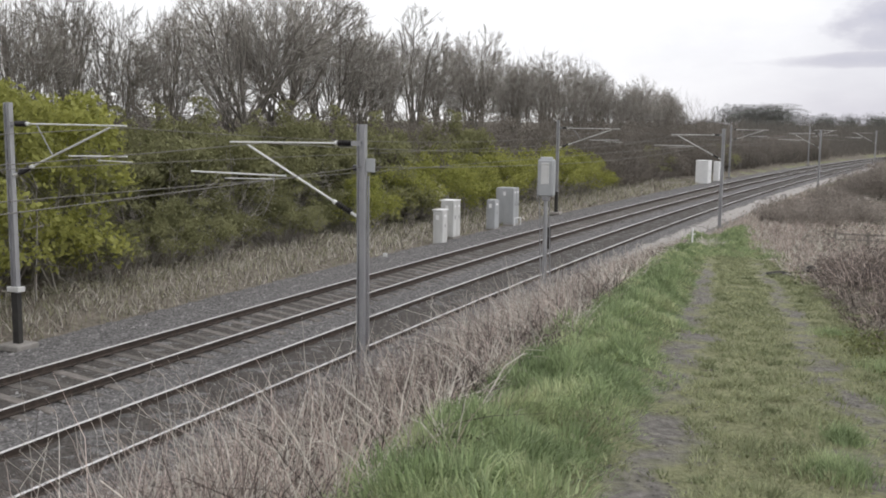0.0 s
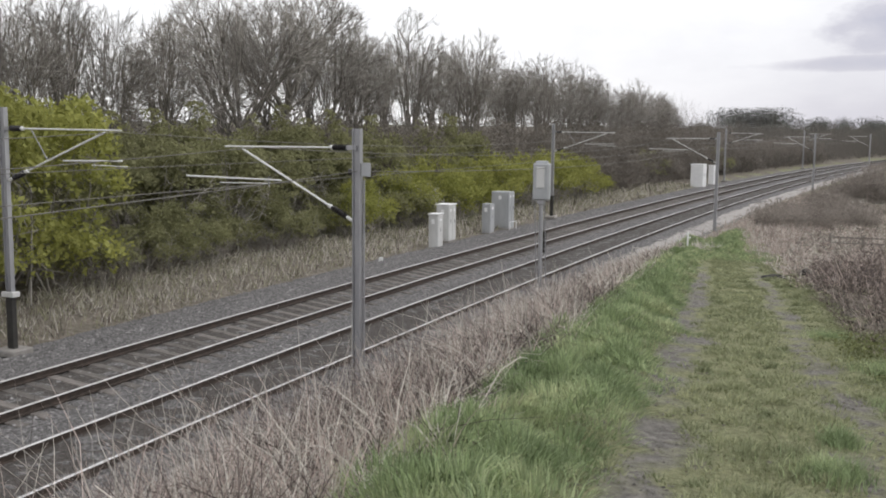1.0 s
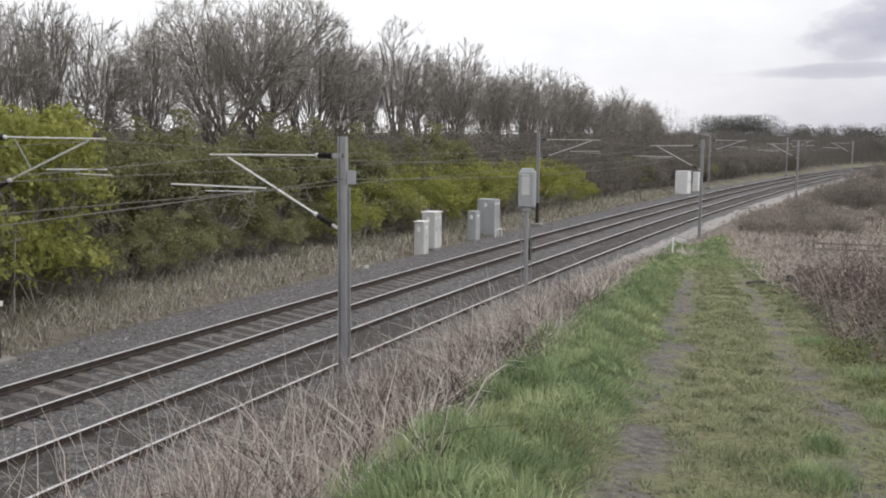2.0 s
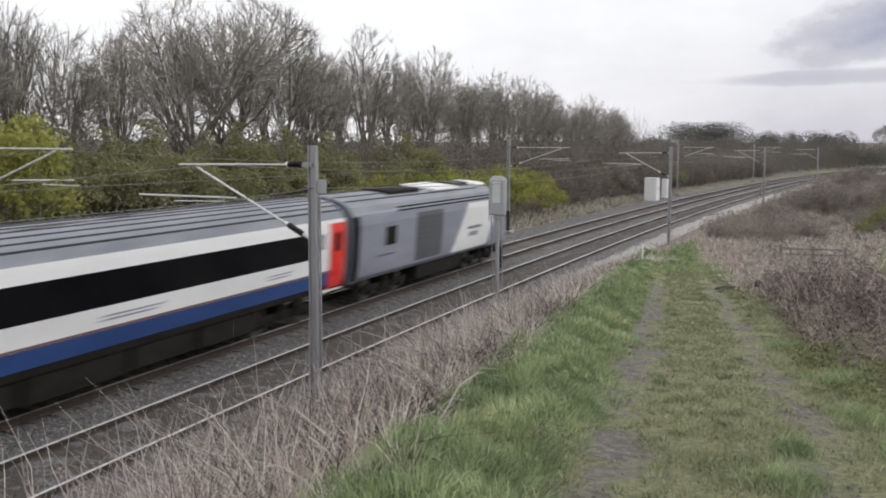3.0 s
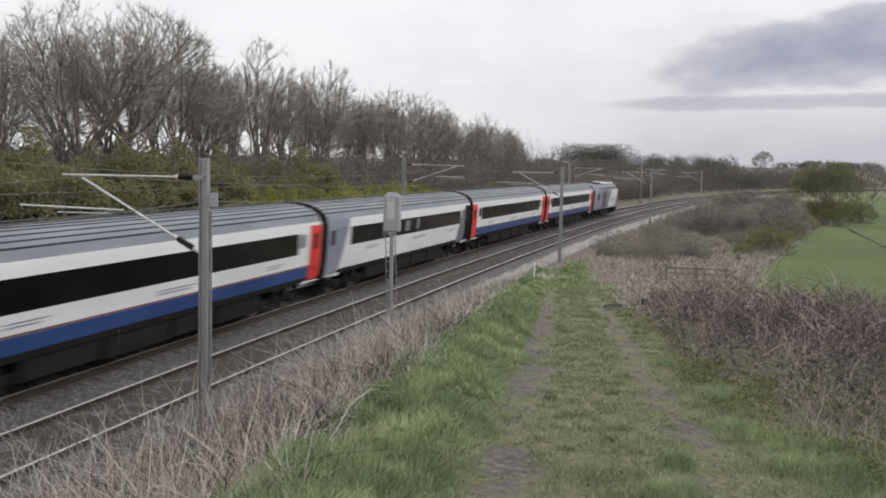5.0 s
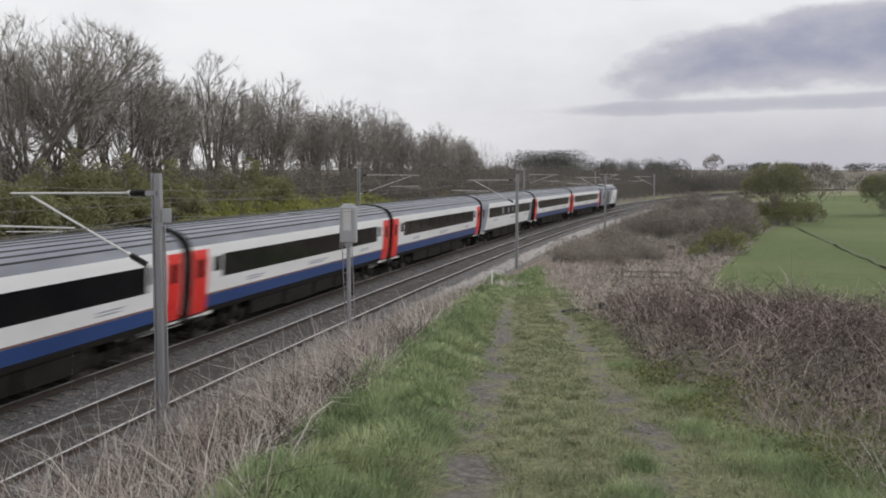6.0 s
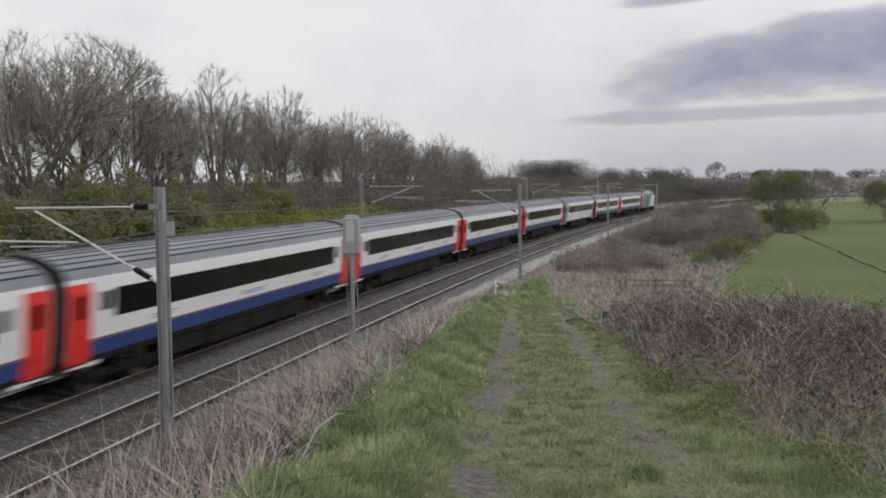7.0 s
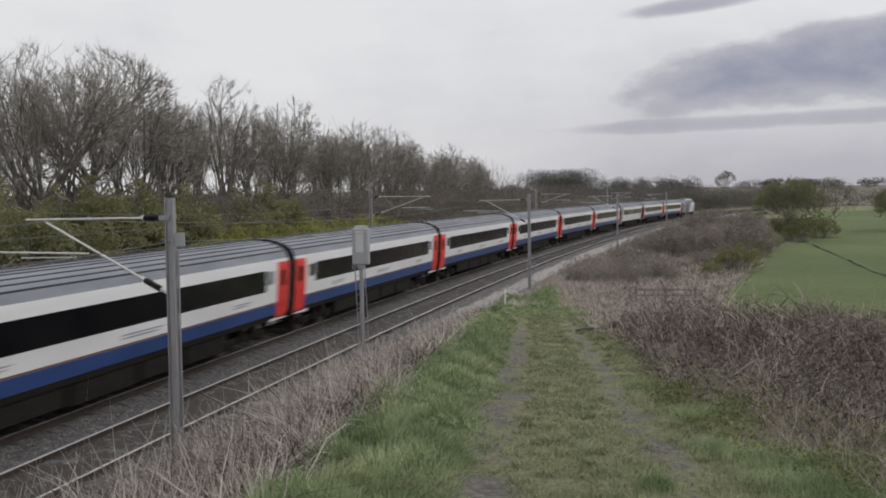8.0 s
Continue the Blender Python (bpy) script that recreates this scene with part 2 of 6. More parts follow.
# ---- ground ----
def ground_material():
    m = bpy.data.materials.new("rough turf and soil")
    m.use_nodes = True
    nt = m.node_tree
    n, l = nt.nodes.new, nt.links.new
    b = nt.nodes["Principled BSDF"]
    b.inputs["Roughness"].default_value, b.inputs["Specular IOR Level"].default_value = 0.95, 0.2
    co = n("ShaderNodeTexCoord")

    def ramped(scale, cols, detail=6):
        nz, rp = n("ShaderNodeTexNoise"), n("ShaderNodeValToRGB")
        nz.inputs["Scale"].default_value, nz.inputs["Detail"].default_value, nz.inputs["Roughness"].default_value = scale, detail, 0.65
        l(co.outputs["Object"], nz.inputs["Vector"])
        rp.color_ramp.elements[0].position, rp.color_ramp.elements[1].position = 0.32, 0.68
        rp.color_ramp.elements[0].color, rp.color_ramp.elements[1].color = (*cols[0], 1), (*cols[1], 1)
        l(nz.outputs[0], rp.inputs[0])
        return rp.outputs[0], nz.outputs[0]

    turf0, _ = ramped(1.1, ((0.155, 0.17, 0.085), (0.29, 0.295, 0.165)))
    speck, _ = ramped(16, ((0.055, 0.055, 0.036), (0.46, 0.455, 0.27)), 8)
    blend = n("ShaderNodeMix")
    blend.data_type = "RGBA"
    blend.inputs["Factor"].default_value = 0.5
    l(turf0, blend.inputs["A"])
    l(speck, blend.inputs["B"])
    turf = blend.outputs["Result"]
    dirt, grit = ramped(11, ((0.10, 0.093, 0.084), (0.30, 0.28, 0.26)), 9)
    straw, _ = ramped(3.5, ((0.095, 0.082, 0.066), (0.27, 0.24, 0.20)), 8)
    crop, _ = ramped(0.05, ((0.125, 0.16, 0.07), (0.165, 0.20, 0.09)), 3)
    colour = turf
    for key, other in (("dirt", dirt), ("straw", straw), ("crop", crop)):
        at_, mx, add, sc = n("ShaderNodeAttribute"), n("ShaderNodeMix"), n("ShaderNodeMath"), n("ShaderNodeMapRange")
        at_.attribute_name, mx.data_type = key, "RGBA"
        nz = n("ShaderNodeTexNoise")
        nz.inputs["Scale"].default_value, nz.inputs["Detail"].default_value = 2.4, 6
        l(co.outputs["Object"], nz.inputs["Vector"])
        add.operation = "ADD"
        l(at_.outputs["Fac"], add.inputs[0])
        l(nz.outputs[0], add.inputs[1])
        l(add.outputs[0], sc.inputs[0])
        sc.inputs[1].default_value, sc.inputs[2].default_value = 0.85, 1.1
        l(sc.outputs[0], mx.inputs["Factor"])
        l(colour, mx.inputs["A"])
        l(other, mx.inputs["B"])
        colour = mx.outputs["Result"]
    l(colour, b.inputs["Base Color"])
    bp = n("ShaderNodeBump")
    bp.inputs["Strength"].default_value, bp.inputs["Distance"].default_value = 1.0, 0.09
    l(grit, bp.inputs["Height"])
    l(bp.outputs[0], b.inputs["Normal"])
    return m


def axis(lo, hi, step, far):
    mid = np.arange(lo, hi, step)
    out = [hi]
    while out[-1] < far:
        out.append(out[-1] + max(step, (out[-1] - hi) * 0.12 + step))
    back = [lo]
    while back[-1] > -far:
        back.append(back[-1] - max(step, (lo - back[-1]) * 0.12 + step))
    return np.concatenate([back[:0:-1], mid, out])


def build_ground():
    xs, ys = axis(-20, 32, 0.36, 3500), axis(-4, 64, 0.36, 3500)
    gx, gy = np.meshgrid(xs, ys)
    x, y = gx.ravel(), gy.ravel()
    z = ground_z(x, y)
    nx, ny = len(xs), len(ys)
    idx = np.arange(nx * ny).reshape(ny, nx)
    faces = np.stack([idx[:-1, :-1], idx[:-1, 1:], idx[1:, 1:], idx[1:, :-1]], -1).reshape(-1, 4)
    me = mesh_of("ground", np.stack([x, y, z], -1).tolist(), faces.tolist(), ground_material(), True)
    s, o = so_of(x, y)
    u, w = uw_of(x, y)
    wob = 0.18 * np.sin(u * 0.9) + 0.1 * np.sin(u * 2.3 + 1)
    rut = np.maximum(np.exp(-((w + 0.45 + wob * 0.4) / 0.36) ** 2), np.exp(-((w - 1.08 - wob * 0.4) / 0.3) ** 2)) * np.clip((42 - u) / 16, 0, 1)
    dirt = np.clip(rut * 0.58 + .16 * np.sin(x * 2.3 + y) * np.sin(y * 1.9 - x) + .14 * np.sin(x * 5.1 - y * 3.3) * np.sin(y * 4.7 + x * 2.1), 0, 1) * (np.abs(w) < 2.6) + np.where((o < 3.6) & (o > -9.2), 0.62, 0)
    straw = np.where((w < -1.75) & (o > 3.4), 0.75, 0) + np.where((o < -7.4) & (o > -400), 0.7, 0) + np.where((u > np.where(w < 1.2, 57, 49) + 2.2 * np.sin(w * 1.7) + 1.3 * np.sin(w * 4.1 + 1)) & (o > 3) & (o < 24) & (u < 240), 0.6, 0)
    straw += np.where((w > 1.9) & (w < 12) & (u < 60), 0.6, 0)
    crop = np.where((o > np.interp(s, (20, 40, 55, 75, 120, 200), (15, 14.8, 15.4, 17.7, 22, 24))) & (w > 9) & (np.hypot(x, y) > 30), 1.0, 0)
    for key, v in (("dirt", dirt), ("straw", straw), ("crop", crop)):
        me.attributes.new(key, "FLOAT", "POINT").data.foreach_set("value", v.astype(np.float32))
    tagged(new("ground", me), "uneven turf, bank and green field beside the railway", "ground", kind="structure")


build_ground()


def wheel_track(a, b, wide):
    """A worn line of bare soil across the field."""
    a, b = Vector(a), Vector(b)
    side = (b - a).cross(Vector((0, 0, 1))).normalized() * wide / 2
    verts, faces, n = [], [], 40
    for i in range(n + 1):
        p = a.lerp(b, i / n) + side * .25 * math.sin(i * .7)
        for k in (-1, 1):
            q = p + side * k * (1 + .25 * math.sin(i * 1.9 + k))
            verts.append((q.x, q.y, float(ground_z(q.x, q.y)[0]) + .09))
    for i in range(n):
        faces.append((2 * i, 2 * i + 1, 2 * i + 3, 2 * i + 2))
    tagged(new("field_track", mesh_of("field_track", verts, faces, mat("damp worn soil", ((0.085, 0.11, 0.05), (0.13, 0.155, 0.075)), 2.5, 0.95))), "dark worn wheel line across the green field", "track", kind="structure")


wheel_track((65.9, 108.6, 0), (31.6, 35.3, 0), .5)


# ---- railway ----
S0, S1 = -24.0, 420.0


def sweep(name, prof, o, z, materials, index, s0=S0, s1=S1, tilt=0.0):
    """A profile of (across, up), swept along the curve."""
    ss = np.concatenate([np.arange(s0, 90, 1.0), np.arange(90, s1, 3.0)])
    verts, faces, fi, k = [], [], [], len(prof)
    c, sn = math.cos(tilt), math.sin(tilt)
    for s in ss:
        for a, b in prof:
            verts.append(at(s, o + a * c + b * sn, z - a * sn + b * c))
    for i in range(len(ss) - 1):
        for j in range(k):
            q = (j + 1) % k
            faces.append((i * k + j, i * k + q, (i + 1) * k + q, (i + 1) * k + j))
            fi.append(index[j])
    return mesh_of(name, verts, faces, materials, False, fi)


RAIL_HEAD = [(-.036, 0), (.036, 0), (.036, -.038), (-.036, -.038)]
RAIL_WEB = [(-.03, -.038), (.03, -.038), (.01, -.05), (.01, -.13), (.07, -.145), (.07, -.172), (-.07, -.172), (-.07, -.145), (-.01, -.13), (-.01, -.05)]
for o, z, where in ((.7525, 0, "near"), (-.7525, CANT, "near"), (FAR + .7525, FAR_UP, "far"), (FAR - .7525, FAR_UP + CANT, "far")):
    rail = tagged(empty("rail"), "curving steel rail, bright worn head and rusty sides", "rail", "rails of the double track")
    new("rail_head", sweep("rail_head", RAIL_HEAD, o, z, [RAIL_TOP, RAIL_SIDE], [0, 1, 1, 1], tilt=TILT)).parent = rail
    new("rail_web", sweep("rail_web", RAIL_WEB, o, z, [RAIL_SIDE], [0] * 10, tilt=TILT)).parent = rail


def bed(s, o):
    """The top of the ballast."""
    o = np.asarray(o, float)
    near = -0.15 + (0.75 - o) * CANT / 1.505
    far = FAR_UP - 0.2 + (FAR + 0.75 - o) * CANT / 1.505
    mid = smooth((-0.9 - o) / 1.5)
    z = near * (1 - mid) + far * mid
    z = np.where(o > 1.75, np.maximum(z - (o - 1.75) * 0.36, -0.8), z)
    z = np.where(o < FAR - 1.9, np.maximum(z - (FAR - 1.9 - o) * 0.22, -0.2), z)
    return z


def build_ballast():
    ss = np.concatenate([np.arange(S0, 75, 0.25), np.arange(75, S1, 1.5)])
    oo = np.concatenate([np.arange(-7.9, 3.6, 0.22), [3.9]])
    rng = np.random.default_rng(4)
    s, o = np.meshgrid(ss, oo, indexing="ij")
    th, cx, cy = np.interp(s, CS, CT), np.interp(s, CS, CX), np.interp(s, CS, CY)
    z = bed(s, o) + rng.normal(0, 0.016, s.shape)
    z[:, 0], z[:, -1] = -0.35, -0.9
    v = np.stack([cx + np.cos(th) * o, cy - np.sin(th) * o, z], -1).reshape(-1, 3)
    idx = np.arange(len(ss) * len(oo)).reshape(len(ss), len(oo))
    f = np.stack([idx[:-1, :-1], idx[:-1, 1:], idx[1:, 1:], idx[1:, :-1]], -1).reshape(-1, 4)
    tagged(new("track_bed", mesh_of("track_bed", v.tolist(), f.tolist(), BALLAST)), "grey-brown crushed stone ballast under both tracks", "track bed", kind="structure")


build_ballast()


def build_cess():
    """Pale gravel walkway at the foot of the ballast."""
    ss = np.concatenate([np.arange(-12, 90, .5), np.arange(90, 330, 2.0)])
    oo = np.array([1.55, 1.8, 2.05, 2.35, 2.65, 2.95])
    rng = np.random.default_rng(8)
    s, o = np.meshgrid(ss, oo, indexing="ij")
    o = o + np.where((oo == 1.55) | (oo == 2.95), rng.normal(0, .07, s.shape), 0)
    z = bed(s, o) + .018 + rng.normal(0, .006, s.shape)
    z[:, 0] -= .02
    z[:, -1] -= .03
    th = np.interp(s, CS, CT)
    v = np.stack([np.interp(s, CS, CX) + np.cos(th) * o, np.interp(s, CS, CY) - np.sin(th) * o, z], -1).reshape(-1, 3)
    idx = np.arange(s.size).reshape(s.shape)
    f = np.stack([idx[:-1, :-1], idx[:-1, 1:], idx[1:, 1:], idx[1:, :-1]], -1).reshape(-1, 4)
    tagged(new("walkway", mesh_of("walkway", v.tolist(), f.tolist(), GRAVEL)), "pale grey gravel walkway beside the near track", "walkway", kind="structure")


def build_four_foot():
    """The darker ballast between each track's rails."""
    for c in (0.0, FAR):
        ss = np.concatenate([np.arange(S0, 75, 0.3), np.arange(75, S1, 1.5)])
        oo = c + np.arange(-.66, .67, .22)
        rng = np.random.default_rng(18)
        s, o = np.meshgrid(ss, oo, indexing="ij")
        z = bed(s, o) + .012 + rng.normal(0, .007, s.shape)
        th = np.interp(s, CS, CT)
        v = np.stack([np.interp(s, CS, CX) + np.cos(th) * o, np.interp(s, CS, CY) - np.sin(th) * o, z], -1).reshape(-1, 3)
        idx = np.arange(s.size).reshape(s.shape)
        f = np.stack([idx[:-1, :-1], idx[:-1, 1:], idx[1:, 1:], idx[1:, :-1]], -1).reshape(-1, 4)
        tagged(new("four_foot", mesh_of("four_foot", v.tolist(), f.tolist(), DARK_BALLAST)), "darker ballast between the rails", "track bed", kind="structure")


DARK_BALLAST = mat("darker ballast", ((0.034, 0.03, 0.027), (0.075, 0.067, 0.061), (0.135, 0.122, 0.112)), 14, 0.95, 0, 1.0, 26)
build_four_foot()
GRAVEL = mat("pale gravel", ((0.27, 0.25, 0.235), (0.46, 0.435, 0.415)), 18, 0.95, 0, 0.8, 30)
build_cess()


# ---- the train ----
PAINT_WHITE = mat("white coach paint", ((0.72, 0.725, 0.73), (0.83, 0.83, 0.835)), 1.2, 0.32, stretch=(1, .3, 1))
PAINT_BLUE = mat("blue coach paint", ((0.022, 0.055, 0.18), (0.034, 0.078, 0.24)), 1.2, 0.32, stretch=(1, .3, 1))
PAINT_ORANGE = mat("orange lining", ((0.17, 0.095, 0.085), (0.22, 0.12, 0.105)), 2, 0.4)
PAINT_RED = mat("red door paint", ((0.66, 0.026, 0.02), (0.80, 0.042, 0.032)), 2, 0.3)
PAINT_GREY = mat("blue-grey coach paint", ((0.22, 0.23, 0.29), (0.30, 0.31, 0.37)), 1.2, 0.35, stretch=(1, .3, 1))
PAINT_DGREY = mat("dark grey coach paint", ((0.075, 0.08, 0.095), (0.11, 0.115, 0.13)), 1.2, 0.4)
PAINT_MGREY = mat("mid grey coach paint", ((0.13, 0.135, 0.155), (0.19, 0.195, 0.215)), 1.2, 0.38)
ROOF = mat("dirty grey roof", ((0.15, 0.16, 0.195), (0.27, 0.28, 0.315)), 1.4, 0.42, stretch=(1, .25, 1))
ROOF_RIB = mat("dark roof rib", ((0.03, 0.032, 0.038), (0.055, 0.06, 0.07)), 2, 0.6)
GLASS = mat("dark tinted window", ((0.003, 0.0035, 0.005), (0.006, 0.0065, 0.009)), 2, 0.14, spec=0.28)
# pale panes of the buffet; on standard coaches a reflection put into the colour
PANE_PALE = mat("pale pane, also painted reflection", ((0.17, 0.18, 0.21), (0.25, 0.26, 0.29)), 2, 0.2)
UNDER = mat("underframe grime", ((0.012, 0.011, 0.010), (0.032, 0.029, 0.026)), 3, 0.9, 0, 0.2, spec=0.15)
RUBBER = mat("black gangway rubber", ((0.006, 0.006, 0.007), (0.014, 0.014, 0.016)), 5, 0.9, spec=0.1)
STEEL = mat("worn wheel steel", ((0.10, 0.09, 0.08), (0.2, 0.19, 0.18)), 4, 0.5, 0.6)

# half profile of a coach body: across, up
PROFILE = [(1.30, 1.02), (1.345, 1.22), (1.37, 1.64), (1.37, 1.70), (1.366, 2.18), (1.335, 2.98), (1.29, 3.22), (1.262, 3.34), (1.10, 3.60), (.82, 3.755), (.45, 3.85), (0, 3.885)]


def side_at(z):
    zs = [p[1] for p in PROFILE]
    return float(np.interp(z, zs, [p[0] for p in PROFILE]))


def strip(name, z0, z1, y0, y1, material, parent, proud=0.006, side=1, y0b=None, y1b=None, label="", depth=0.03, zs=None):
    """A skin panel that follows the body's side from z0 to z1, y0 to y1 (y0b, y1b at its foot for a slanting end)."""
    zz = sorted({z0, z1, *[p[1] for p in PROFILE if z0 < p[1] < z1]})
    bm = bmnew()
    rows = []
    for z in zz:
        f = (z - z0) / (z1 - z0)
        a = y0 if y0b is None else y0b + (y0 - y0b) * f
        b = y1 if y1b is None else y1b + (y1 - y1b) * f
        x = side_at(z) + proud
        rows.append([bm.verts.new((side * x, a, z)), bm.verts.new((side * x, b, z)), bm.verts.new((side * (x - depth), b, z)), bm.verts.new((side * (x - depth), a, z))])
    for r, q in zip(rows, rows[1:]):
        for j in range(4):
            k = (j + 1) % 4
            bm.faces.new((r[j], r[k], q[k], q[j]))
    bm.faces.new(rows[0][::-1])
    bm.faces.new(rows[-1])
    bmesh.ops.recalc_face_normals(bm, faces=bm.faces)
    return part(name, bm, material, parent, label)


def hull(y0, y1, lift=0.0, inset=0.0, index=None):
    bm = bmnew()
    ring = [(x - inset, z + lift) for x, z in PROFILE] + [(-(x - inset), z + lift) for x, z in PROFILE[-2::-1]]
    ends = [[bm.verts.new((x, y, z)) for x, z in ring] for y in (y0, y1)]
    n = len(ring)
    for i in range(n):
        j = (i + 1) % n
        f = bm.faces.new((ends[0][i], ends[0][j], ends[1][j], ends[1][i]))
        zc = (ring[i][1] + ring[j][1]) / 2
        if index:
            f.material_index = index(zc)
    caps = [bm.faces.new(ends[0]), bm.faces.new(ends[1][::-1])]
    for f in caps:
        f.material_index = 2 if index else 0
    bmesh.ops.recalc_face_normals(bm, faces=bm.faces)
    return bm


def bogie(parent, y, base=2.6):
    b = bmnew()
    for sx in (-1, 1):
        box(b, (sx * 1.0 - .07, y - base / 2 - .55, .42), (sx * 1.0 + .07, y + base / 2 + .55, .66), .03)
        for e in (-1, 1):
            box(b, (sx * 1.02 - .12, y + e * base / 2 - .17, .30), (sx * 1.02 + .12, y + e * base / 2 + .17, .62), .03)
            tube(b, (sx * 1.1, y + e * .45, .45), (sx * 1.1, y + e * .45, .95), .11, sides=8)
    box(b, (-.95, y - .35, .45), (.95, y + .35, .8), .03)
    bg = part("bogie", b, UNDER, parent, "grimy black bogie frame")
    for e in (-1, 1):
        w = bmnew()
        for sx in (-1, 1):
            tube(w, (sx * .69, y + e * base / 2, .457), (sx * .82, y + e * base / 2, .457), .457, sides=20)
        tube(w, (-.8, y + e * base / 2, .457), (.8, y + e * base / 2, .457), .08, sides=8)
        part("wheelset", w, STEEL, bg)


def roof_parts(th, y0, y1, ribs=True):
    if ribs:
        for x in (.14, .40, .66, .90, 1.10, -.14, -.40, -.66, -.90, -1.10):
            z = float(np.interp(abs(x), [p[0] for p in PROFILE[::-1]], [p[1] for p in PROFILE[::-1]]))
            bm = box(bmnew(), (x - .022, y0, z - .03), (x + .022, y1, z + .022), 0.006)
            part("roof_rib", bm, ROOF_RIB, th)


L = 22.57 / 2


def coach(kind="standard"):
    th = empty("passenger_coach")
    white = kind == "buffet"
    part("body", hull(-L, L, index=lambda z: 1 if z > 3.34 else (2 if z < 1.23 else 0)), [PAINT_WHITE, ROOF, UNDER], th, smooth_=False)
    roof_parts(th, -L + .25, L - .25)
    for e in (-1, 1):      # dark end frames of the roof and the gangway between coaches
        part("gangway", hull(e * L + (0 if e > 0 else -.2), e * L + (.21 if e > 0 else 0), -.30, .38), RUBBER, th, "black rubber gangway")
        part("end_band", hull(e * (L - .05) - .045, e * (L - .05) + .045, .02, -.02), RUBBER, th)
    u = bmnew()
    box(u, (-1.22, -L + .2, .98), (1.22, L - .2, 1.14), 0)
    part("underframe", u, UNDER, th, "dark grimy underframe")
    for a, b, d in ((-6.1, -3.0, .42), (-2.8, .4, .36), (.6, 3.1, .40), (3.3, 6.1, .38)):
        part("equipment_case", box(bmnew(), (-1.24, a, d), (1.24, b, .978), .04), UNDER, th, "dark grimy underfloor equipment case")
    for y in (-8.0, 8.0):
        bogie(th, y)
    for s in (1, -1):
        if not white:
            strip("blue_band", 1.22, 1.635, -L + 1.2, L - 1.2, PAINT_BLUE, th, side=s)
            strip("lining", 1.64, 1.70, -L + 1.2, L - 1.2, PAINT_ORANGE, th, side=s)
            band = strip("window_band", 2.18, 2.98, -L + 2.3, L - 2.3, GLASS, th, side=s, label="flush dark tinted window band")
            for k in range(8):
                y = -L + 3.55 + k * 2.21
                b = box(bmnew(), (s * (side_at(2.6) + .002), y - .035, 2.22), (s * (side_at(2.6) + .012), y + .035, 2.94))
                part("window_pillar", b, RUBBER, band)
            # the leading end pane is coloured pale to stand for a reflection
            for e in (-1, 1):
                strip("toilet_window", 2.42, 2.92, e * (L - 1.9) - .28, e * (L - 1.9) + .28, PANE_PALE if e > 0 else GLASS, th, side=s)
            bars = ((-6.2, 1.5), (7.0, 1.3), (0.4, 2.2))
        else:
            band = strip("window_band", 2.18, 2.96, -L + 2.65, L - 2.3, GLASS, th, side=s, label="flush dark window band with pale panes")
            for y, half in ((-3.3, .42), (-1.0, .36), (.7, .24)):
                strip("pale_pane", 2.34, 2.86, y - half, y + half, PANE_PALE, band, .012, s)
            strip("end_panel", 1.05, 3.36, -L + .02, -L + 2.6, PAINT_GREY, th, side=s, y1b=-L + 1.4, label="blue-grey slanted end panel")
            strip("end_panel", 1.05, 3.0, L - 2.0, L - .02, PAINT_MGREY, th, side=s, y0b=L - 2.9, label="grey slanted end panel")
            bars = ((-5.8, 1.6), (7.2, 1.4), (1.2, 2.4))
        for y, n_ in bars:     # unreadable small lettering
            for r in range(2):
                strip("lettering", 1.93 - r * .09, 1.97 - r * .09, y - n_ / 2, y + n_ / 2 * (1 - .3 * r), PAINT_GREY, th, .009, s, label="small grey lettering bar")
        for e in (-1, 1):
            red = not white
            door = strip("door", 1.10, 3.22, e * (L - .68) - .52, e * (L - .68) + .52, PAINT_RED if red else (RUBBER if e > 0 else PAINT_GREY), th, .014, s,
                         label="bright red slam door" if red else "grey slam door")
            strip("door_window", 2.3, 2.9, e * (L - .68) - .2, e * (L - .68) + .2, GLASS, door, .018, s)
            b = box(bmnew(), (s * 1.30, e * (L - .68) - .45, 1.0), (s * 1.40, e * (L - .68) + .45, 1.04), .01)
            part("footstep", b, GALV_LIGHT, th, "pale footstep")
        for y in (-9.9, 9.9):
            part("lamp_bracket", tube(bmnew(), (s * 1.30, y - .25, 1.0), (s * 1.30, y + .25, 1.0), .07), GALV_LIGHT, th, "pale tube under the body side")
    return th


